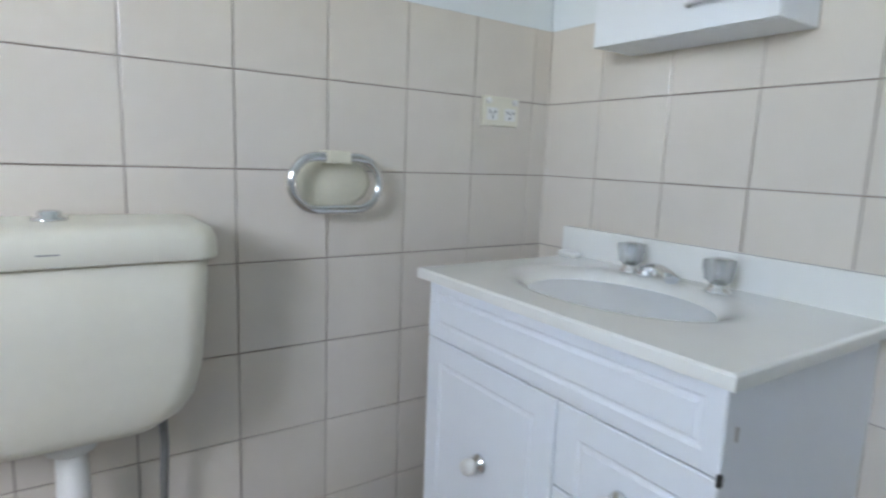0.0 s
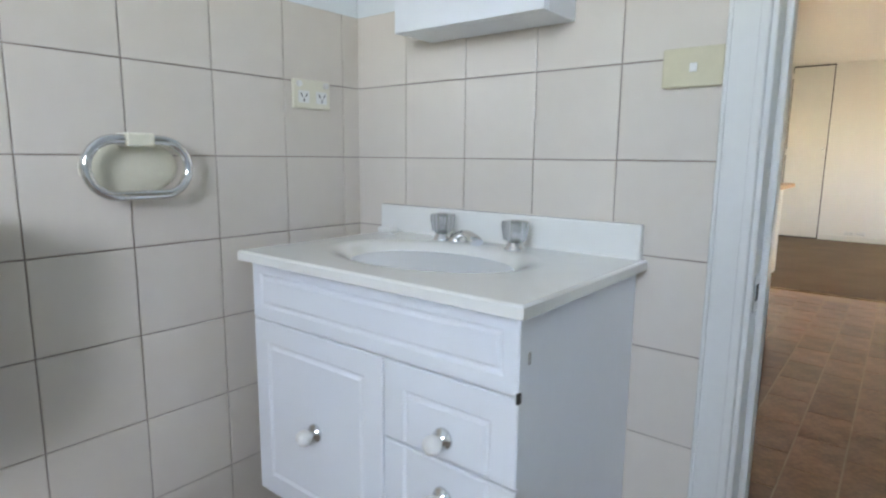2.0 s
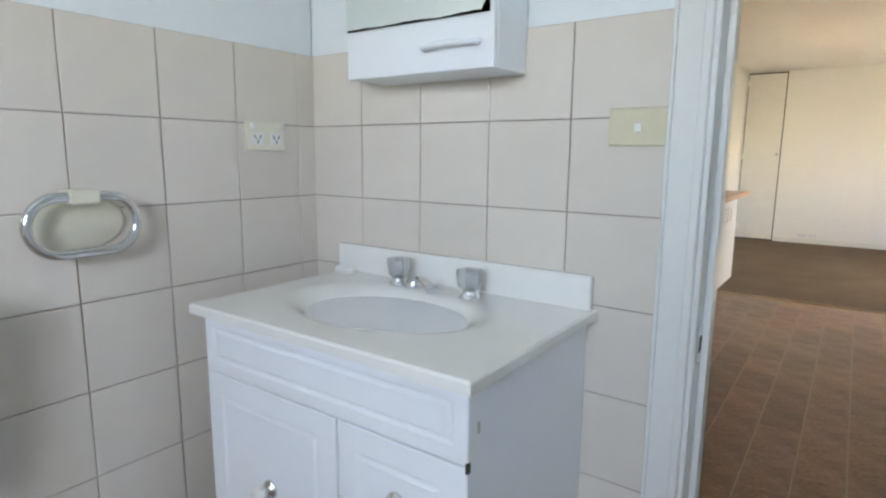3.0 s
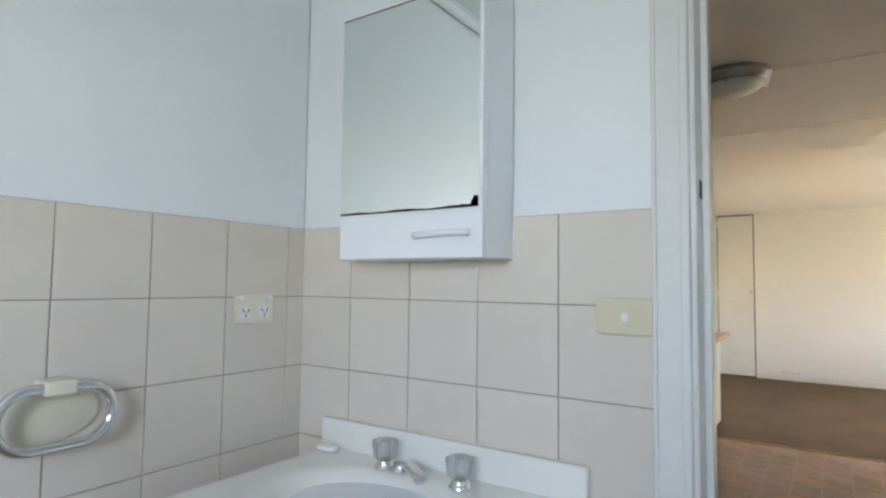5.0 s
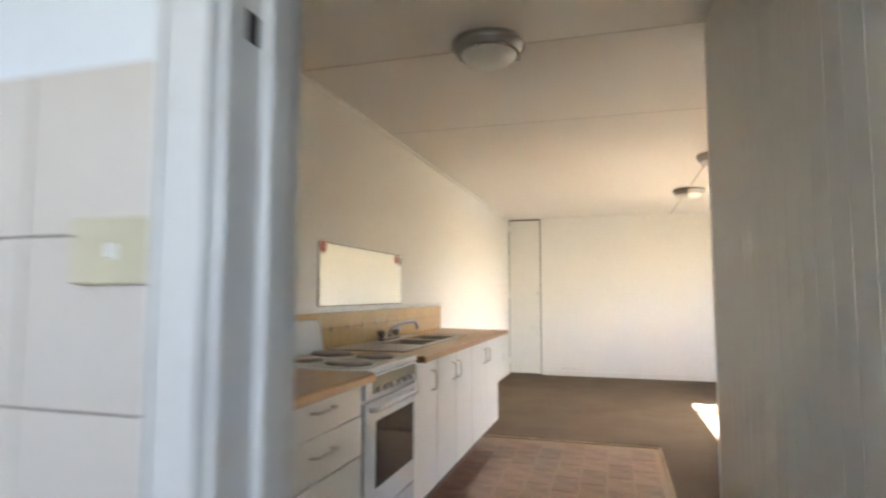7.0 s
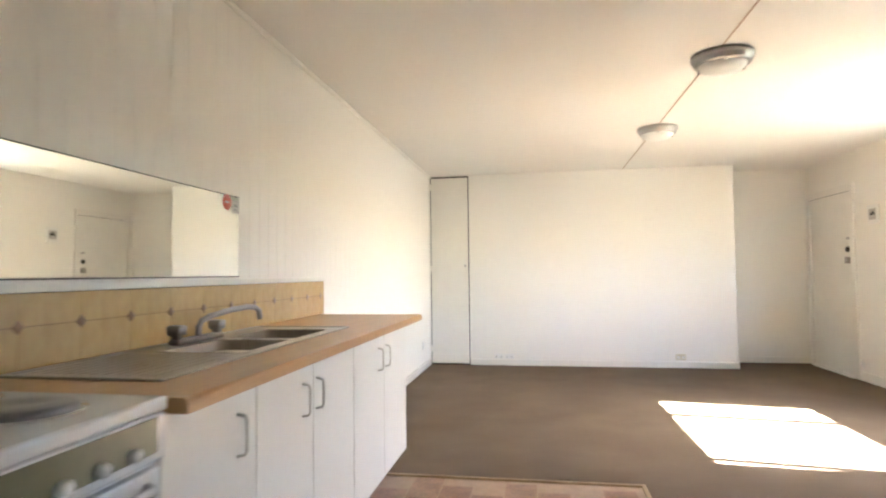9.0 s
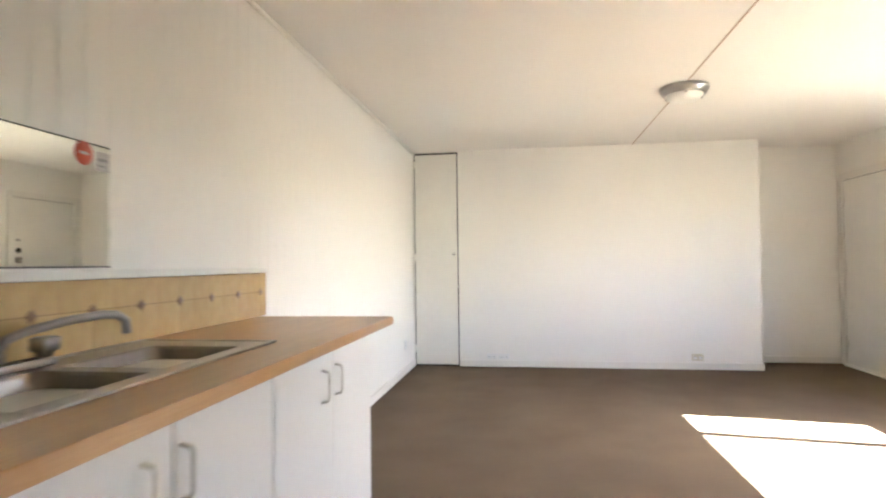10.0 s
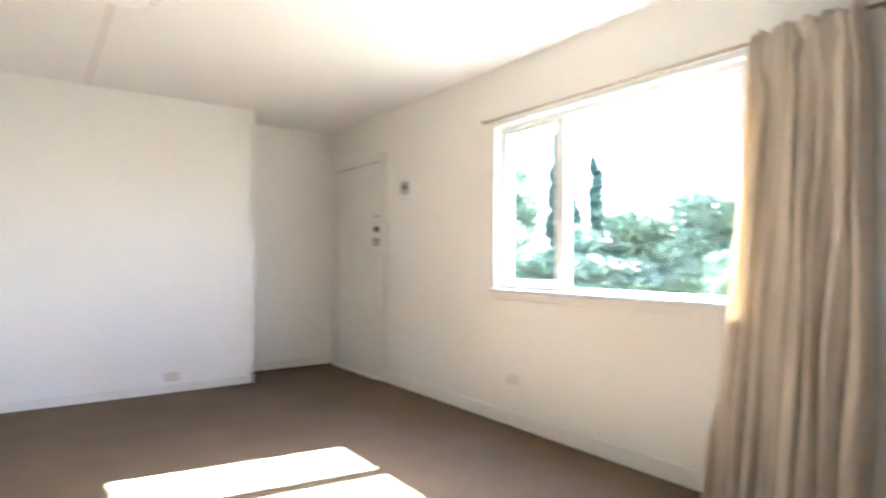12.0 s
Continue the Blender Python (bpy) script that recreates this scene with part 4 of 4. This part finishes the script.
def living_window():
    w = tagged(new("window_1"), "white three-light sliding window with a timber sill", "window", kind="structure")
    xo = RX + 0.062
    fr = 0.045
    part("window_frame", boxes((xo - 0.03, xo + 0.05, WIN_Y0, WIN_Y0 + fr, WIN_Z0, WIN_Z1), (xo - 0.03, xo + 0.05, WIN_Y1 - fr, WIN_Y1, WIN_Z0, WIN_Z1),
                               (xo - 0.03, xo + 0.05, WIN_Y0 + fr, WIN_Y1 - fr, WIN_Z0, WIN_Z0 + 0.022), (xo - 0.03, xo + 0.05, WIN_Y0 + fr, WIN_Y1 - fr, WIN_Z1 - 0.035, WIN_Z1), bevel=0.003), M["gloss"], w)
    for y in (5.85, 4.73):
        part("mullion", boxes((xo - 0.02, xo + 0.03, y - 0.032, y + 0.032, WIN_Z0 + 0.036, WIN_Z1 - 0.036), bevel=0.003), M["gloss"], w)
    for a, b in ((WIN_Y0 + fr, 4.698), (4.762, 5.818), (5.882, WIN_Y1 - fr)):
        p = part("pane", boxes((xo + 0.004, xo + 0.008, a, b, WIN_Z0 + 0.035, WIN_Z1 - 0.035)), M["glass"], w)
        p.visible_shadow = False
    s = 0.028
    a, b = 5.882, WIN_Y1 - fr
    part("sash", boxes((xo - 0.012, xo + 0.0035, a, a + s, WIN_Z0 + 0.036, WIN_Z1 - 0.036), (xo - 0.012, xo + 0.0035, b - s, b, WIN_Z0 + 0.036, WIN_Z1 - 0.036), (xo - 0.012, xo + 0.0035, a + s, b - s, WIN_Z0 + 0.036, WIN_Z0 + 0.036 + s), (xo - 0.012, xo + 0.0035, a + s, b - s, WIN_Z1 - 0.036 - s, WIN_Z1 - 0.036), bevel=0.002), M["gloss"], w)
    part("window_sill", boxes((RX - 0.035, xo - 0.031, WIN_Y0 - 0.03, WIN_Y1 + 0.03, WIN_Z0 - 0.028, WIN_Z0 - 0.001), bevel=0.005), M["gloss"], w)
    part("sill_apron", boxes((RX - 0.014, RX - 0.0005, WIN_Y0, WIN_Y1, WIN_Z0 - 0.075, WIN_Z0 - 0.029), bevel=0.003), M["trim"], w)
    part("architrave", boxes((RX - 0.012, RX - 0.0005, WIN_Y1 + 0.001, WIN_Y1 + 0.035, WIN_Z0, WIN_Z1 + 0.03), (RX - 0.012, RX - 0.0005, WIN_Y0 - 0.035, WIN_Y0 - 0.001, WIN_Z0, WIN_Z1 + 0.03), (RX - 0.012, RX - 0.0005, WIN_Y0, WIN_Y1, WIN_Z1 + 0.001, WIN_Z1 + 0.03), bevel=0.003), M["gloss"], w)


def curtain():
    r = thing("curtain_rod", "thin brown curtain rod above the window", "curtain rod")
    zr, xr = 2.045, RX - 0.075
    part("rod", tube([(xr, 4.14, zr), (xr, 6.43, zr)], 0.008, 12), M["rod"], r)
    for y in (4.16, 6.40):
        part("bracket", boxes((xr - 0.006, RX, y - 0.008, y + 0.008, zr - 0.014, zr - 0.007), (RX - 0.008, RX, y - 0.012, y + 0.012, zr - 0.03, zr + 0.03), bevel=0.002), M["rod"], r)
    for y in (4.125, 6.445):
        part("finial", lathe([(0.008, y - 0.02), (0.016, y - 0.012), (0.018, y), (0.012, y + 0.014), (0.002, y + 0.02)], 14, 'y', (xr, 0, zr)), M["rod"], r)
    c = thing("curtain", "beige curtain bunched at one end of the window", "curtain")
    rnd = random.Random(11)
    nu, nv = 220, 46
    bm = bmesh.new()
    grid = []
    for j in range(nv + 1):
        v = j / nv
        z = zr + 0.014 - v * (zr + 0.014 - 0.015)
        row = []
        for i in range(nu + 1):
            u = i / nu
            wide = 0.44 + 0.17 * v ** 1.3
            y = 4.215 + wide * u + 0.02 * v
            ph = 2 * math.pi * (8.5 * u + 0.34 * math.sin(5.1 * u + 2.2 * v) + 0.16 * math.sin(4 * v + 9 * u) + 0.07 * math.sin(11 * v + 17 * u))
            amp = 0.028 + 0.016 * v + 0.012 * math.sin(7 * u + 1.0)
            x = xr - 0.004 + amp * math.sin(ph) - 0.03 * v * math.sin(math.pi * u) + 0.010 * math.sin(2.3 * ph + 4 * v) + 0.005 * math.sin(3.7 * ph - 7 * v + 2) * math.sin(6 * v + 8 * u)
            y += 0.014 * math.cos(ph)
            if v < 0.12:
                k = 1 - v / 0.12
                x += 0.020 * k * math.sin(19 * u + 3 + 9 * v) + 0.016 * k * math.sin(2.7 * ph + 20 * v) - 0.022 * math.sin(math.pi * v / 0.12)
                y += 0.012 * math.sin(math.pi * k) * math.sin(23 * u + 30 * v)
                z2 = z + 0.022 * k * math.sin(31 * u) + 0.012 * k * math.sin(47 * u + 1)
            else:
                z2 = z + (0.012 * math.sin(ph * 0.5) if v > 0.97 else 0)
            row.append(bm.verts.new((min(x, RX - 0.022), y, max(z2, 0.004))))
        grid.append(row)
    for j in range(nv):
        for i in range(nu):
            bm.faces.new((grid[j][i], grid[j][i + 1], grid[j + 1][i + 1], grid[j + 1][i])).smooth = True
    cl = part("cloth", bm, M["curtain"], c)
    sol = cl.modifiers.new("thickness", 'SOLIDIFY')
    sol.thickness = 0.002
    # gathered heading that folds over the rod
    bm = bmesh.new()
    grid = []
    for j in range(9):
        a = radians(-70 + 250 * j / 8)
        row = []
        for i in range(161):
            u = i / 160
            rr = 0.019 + 0.009 * math.sin(2 * math.pi * 10 * u + 2 * math.sin(4 * u)) + 0.005 * math.sin(43 * u)
            row.append(bm.verts.new((xr - rr * math.cos(a), 4.215 + 0.44 * u + 0.01 * math.sin(37 * u + a), zr + rr * 1.2 * math.sin(a) - (0.03 if j == 0 else 0))))
        grid.append(row)
    for j in range(8):
        for i in range(160):
            bm.faces.new((grid[j][i], grid[j][i + 1], grid[j + 1][i + 1], grid[j + 1][i])).smooth = True
    hd = part("heading", bm, M["curtain"], c, "gathered heading over the rod")
    sol = hd.modifiers.new("thickness", 'SOLIDIFY')
    sol.thickness = 0.002


cupboard_door()
front_door()
wall_box()
living_window()
curtain()
facing_south = lambda x: pose(x, FY, 0, 0, 0, -90)
power_point("power_point", "white double power point above the skirting", 0.0, 0.115, facing_south(0.665), 0.115, 0.06, plate="whiteplastic")
power_point("power_point", "white double power point above the skirting", 0.0, 0.115, facing_south(0.797), 0.115, 0.06, plate="whiteplastic")
power_point("power_point", "yellowed double power point above the skirting", 0.0, 0.130, facing_south(2.845), 0.115, 0.07)
power_point("power_point", "cream double power point below the window", 0.0, 0.305, pose(RX, 6.235, 0, 0, 0, 180), 0.115, 0.07, plate="switchpale")
power_point("power_point", "white single power point near the corner", 0.0, 0.30, pose(KX, 8.05, 0), 0.075, 0.09, double=False, plate="whiteplastic")
blank_plate = thing("cable_plate", "small blank white plate beside the front door", "wall plate")
part("plate", boxes((RX - 0.008, RX, 7.855, 7.92, 0.13, 0.20), bevel=0.002), M["whiteplastic"], blank_plate)
part("screw", lathe([(0.004, RX - 0.0095), (0.004, RX - 0.008)], 8, 'x', (0, 7.887, 0.165)), M["chrome"], blank_plate)


# ---- outside ----
setting("ground", boxes((RX + 0.2, 160, -120, 160, -0.75, -0.6)), M["grass"], "grass lawn outside the window", "ground")


def leaf_cloud(rnd, blobs, count, size):
    """Small folded leaves scattered through ellipsoids (x, y, z, rx, ry, rz)."""
    verts, faces = [], []
    for _ in range(count):
        bx, by, bz, rx, ry, rz = rnd.choice(blobs)
        d = Vector((rnd.gauss(0, 1), rnd.gauss(0, 1), rnd.gauss(0, 1))).normalized() * rnd.uniform(0.55, 1.08)
        c = Vector((bx + d.x * rx, by + d.y * ry, bz + d.z * rz))
        e = Euler((rnd.uniform(0, 6.3), rnd.uniform(0, 6.3), rnd.uniform(0, 6.3))).to_matrix()
        s = size * rnd.uniform(0.6, 1.4)
        k = len(verts)
        for p in ((-s, 0, 0), (0, -s * 0.45, s * 0.12), (s, 0, 0), (0, s * 0.45, s * 0.12)):
            verts.append(c + e @ Vector(p))
        faces.append((k, k + 1, k + 2, k + 3))
    return verts, faces


def from_lists(name, vf, material):
    me = bpy.data.meshes.new(name)
    me.from_pydata([tuple(v) for v in vf[0]], [], vf[1])
    me.materials.append(material)
    return me


def tree(name, label, x, y, height, spread, seed, count, material, trunk_r=0.12, size=0.09):
    rnd = random.Random(seed)
    t = thing(name, label, "tree" if "tree" in name else "shrub")
    z0 = -0.6
    pts = [(x + rnd.uniform(-0.05, 0.05) * k, y + rnd.uniform(-0.05, 0.05) * k, z0 + height * 0.75 * k / 4) for k in range(5)]
    part("trunk", tube(pts, trunk_r, 8), M["bark"], t)
    blobs = []
    for k in range(14):
        a, r = rnd.uniform(0, 6.28), spread * rnd.uniform(0.1, 0.75)
        h = z0 + height * rnd.uniform(0.35, 0.9)
        blobs.append((x + r * math.cos(a), y + r * math.sin(a), h, spread * rnd.uniform(0.25, 0.45), spread * rnd.uniform(0.25, 0.45), height * rnd.uniform(0.07, 0.14)))
        part("branch", tube([pts[2], ((pts[2][0] + blobs[-1][0]) / 2, (pts[2][1] + blobs[-1][1]) / 2, (pts[2][2] + h) / 2 + 0.1), (blobs[-1][0], blobs[-1][1], h)], trunk_r * 0.3, 5), M["bark"], t)
    crown = new("crown", from_lists("crown", leaf_cloud(rnd, blobs, count, size), material))
    crown.parent = t


def cypress(x, y, height, r, seed, count=5200):
    rnd = random.Random(seed)
    t = thing("cypress_tree", "tall slim dark green cypress tree", "tree", "cypress trees")
    part("trunk", tube([(x, y, -0.6), (x, y, height * 0.4), (x, y, height * 0.9)], 0.1, 8), M["bark"], t)
    blobs = []
    for k in range(16):
        f = k / 15
        rr = r * (0.55 + 0.75 * f) * (1 - f) ** 0.55 + 0.06
        blobs.append((x + rnd.uniform(-0.2, 0.2) * r, y + rnd.uniform(-0.2, 0.2) * r, -0.2 + f * (height - 0.1), rr, rr, height / 15))
    crown = new("crown", from_lists("crown", leaf_cloud(rnd, blobs, count, 0.13), M["cypress"]))
    crown.parent = t


def beside(angle, dist):
    """A place outside, by bearing from the last camera position, to fit its view."""
    return 1.9 + dist * math.sin(radians(angle)), 3.4 + dist * math.cos(radians(angle))


for a, d, h, sp, sd in ((51, 15.5, 2.6, 1.5, 1), (54, 14, 2.7, 1.6, 2), (57.5, 13, 2.95, 1.6, 3), (61, 12, 3.0, 1.5, 4), (65, 11.5, 2.9, 1.5, 5), (70, 11, 2.8, 1.5, 6), (47, 17, 2.2, 1.6, 7), (43, 18, 2.8, 1.7, 8), (76, 10.5, 2.7, 1.5, 10), (59.3, 10.5, 1.9, 1.3, 12), (55.5, 11.5, 1.8, 1.3, 13), (51.5, 12.5, 1.8, 1.3, 14), (63.5, 9.8, 1.9, 1.3, 15)):
    px, py = beside(a, d)
    tree("garden_shrub", "dense leafy green garden shrub", px, py, h, sp, sd, 9500, M["leaf"], 0.05, 0.075)
for a, d, h, r, sd in ((50.6, 27, 6.0, 0.55, 21), (47.0, 26, 6.6, 0.9, 22), (48.6, 33, 4.6, 0.7, 23)):
    px, py = beside(a, d)
    cypress(px, py, h, r, sd)
for a, d, h, sp, sd in ((42.0, 24, 6.4, 1.6, 31),):
    px, py = beside(a, d)
    tree("garden_tree", "light green leafy garden tree", px, py, h, sp, sd, 6000, M["leaf"], 0.12, 0.12)

# ---- small pieces of walls and floors ----
def board_mesh(name, w, h, z0=0.0, t=0.012, c=0.0016):
    bm = bmesh.new()
    prof = [(-t, 0.0), (-c, 0.0), (0.0, c), (0.0, w - c), (-c, w), (-t, w)]
    a = [bm.verts.new((x, y, z0)) for x, y in prof]
    b = [bm.verts.new((x, y, z0 + h)) for x, y in prof]
    for i in range(6):
        bm.faces.new((a[i], a[(i + 1) % 6], b[(i + 1) % 6], b[i]))
    bm.faces.new(a[::-1])
    bm.faces.new(b)
    return finish(bm, name, M["board"])


BW = 0.1005
full_board = board_mesh("board", 0.1, CEIL, c=0.0008)
hall_board = board_mesh("board", 0.1, CEIL, c=0.003)
wall_west = bpy.data.objects["wall_west"]
for k in range(84):
    piece("board", full_board, wall_west, KX, 0.122 + BW * k, 0)
for k in range(21):
    piece("board", hall_board, hall, HALL_X, 0.122 + 0.1 + BW * 0.985 * k, 0, 180)
cap = board_mesh("board_end", 0.11, CEIL)
piece("board", cap, hall, HALL_X + 0.0005, HALL_Y + 0.0125, 0, 90).matrix_basis = pose(HALL_X + 0.1105, HALL_Y + 0.0125, 0, 0, 0, 90)


def tile_mesh(name, w, h, c=0.0011, t=0.004):
    bm = bmesh.new()
    back = [bm.verts.new((0.0, y, z)) for y, z in ((0, 0), (w, 0), (w, h), (0, h))]
    mid = [bm.verts.new((t - c * 0.5, y, z)) for y, z in ((0, 0), (w, 0), (w, h), (0, h))]
    front = [bm.verts.new((t, y, z)) for y, z in ((c, c), (w - c, c), (w - c, h - c), (c, h - c))]
    for a, b in ((back, mid), (mid, front)):
        for i in range(4):
            bm.faces.new((a[i], a[(i + 1) % 4], b[(i + 1) % 4], b[i]))
    bm.faces.new(front)
    return finish(bm, name, M["tile"])


PX, PN, PZ, TOP, G = 0.1886, 0.1915, 0.1866, 1.476, 0.0028
tile = tile_mesh("tile", PX - G, PZ - G)
tile_north = tile_mesh("tile", PN - G, PZ - G)
edge_tile = tile_mesh("tile_edge", 0.060 - G, PZ - G)
first_tile = tile_mesh("tile_first", 0.181 - G, PZ - G)
part("grout", boxes((-0.004, -0.001, -2.5, 0.0, BF, TOP)), M["grout"], wall_a)
part("grout", boxes((-0.003, 0.9465, 0.001, 0.005, BF, TOP)), M["grout"], wall_b)
for r in range(7):
    z = TOP - PZ * (r + 1) + G / 2
    piece("tile", edge_tile, wall_a, -0.001, -0.060 + G / 2, z)
    for k in range(12):
        piece("tile", tile, wall_a, -0.001, -0.060 - PX * (k + 1) + G / 2, z)
    piece("tile", first_tile, wall_b, G / 2, 0.001, z, -90)
    for k in range(4):
        piece("tile", tile_north, wall_b, 0.181 + PN * k + G / 2, 0.001, z, -90)

# vinyl floor pattern, each printed tile its own flat piece
LW, LL = 0.172, 0.30
kitchen_floor = bpy.data.objects["floor_kitchen"]


def vinyl_mesh(name, w, l):
    bm = bmesh.new()
    box(bm, 0.003, w - 0.003, 0.003, l - 0.003, -0.0055, -0.004)
    return finish(bm, name, M["lino"])


vinyl = vinyl_mesh("vinyl_tile", LW, LL)
for i in range(8):
    for j in range(16):
        off = (i * 0.37 % 1.0) * LL
        y = 0.13 + j * LL - off
        if y < 0.0 or y + LL > LINO_Y:
            continue
        piece("vinyl_tile", vinyl, kitchen_floor, 0.282 + LW * i + 0.006, y, 0)
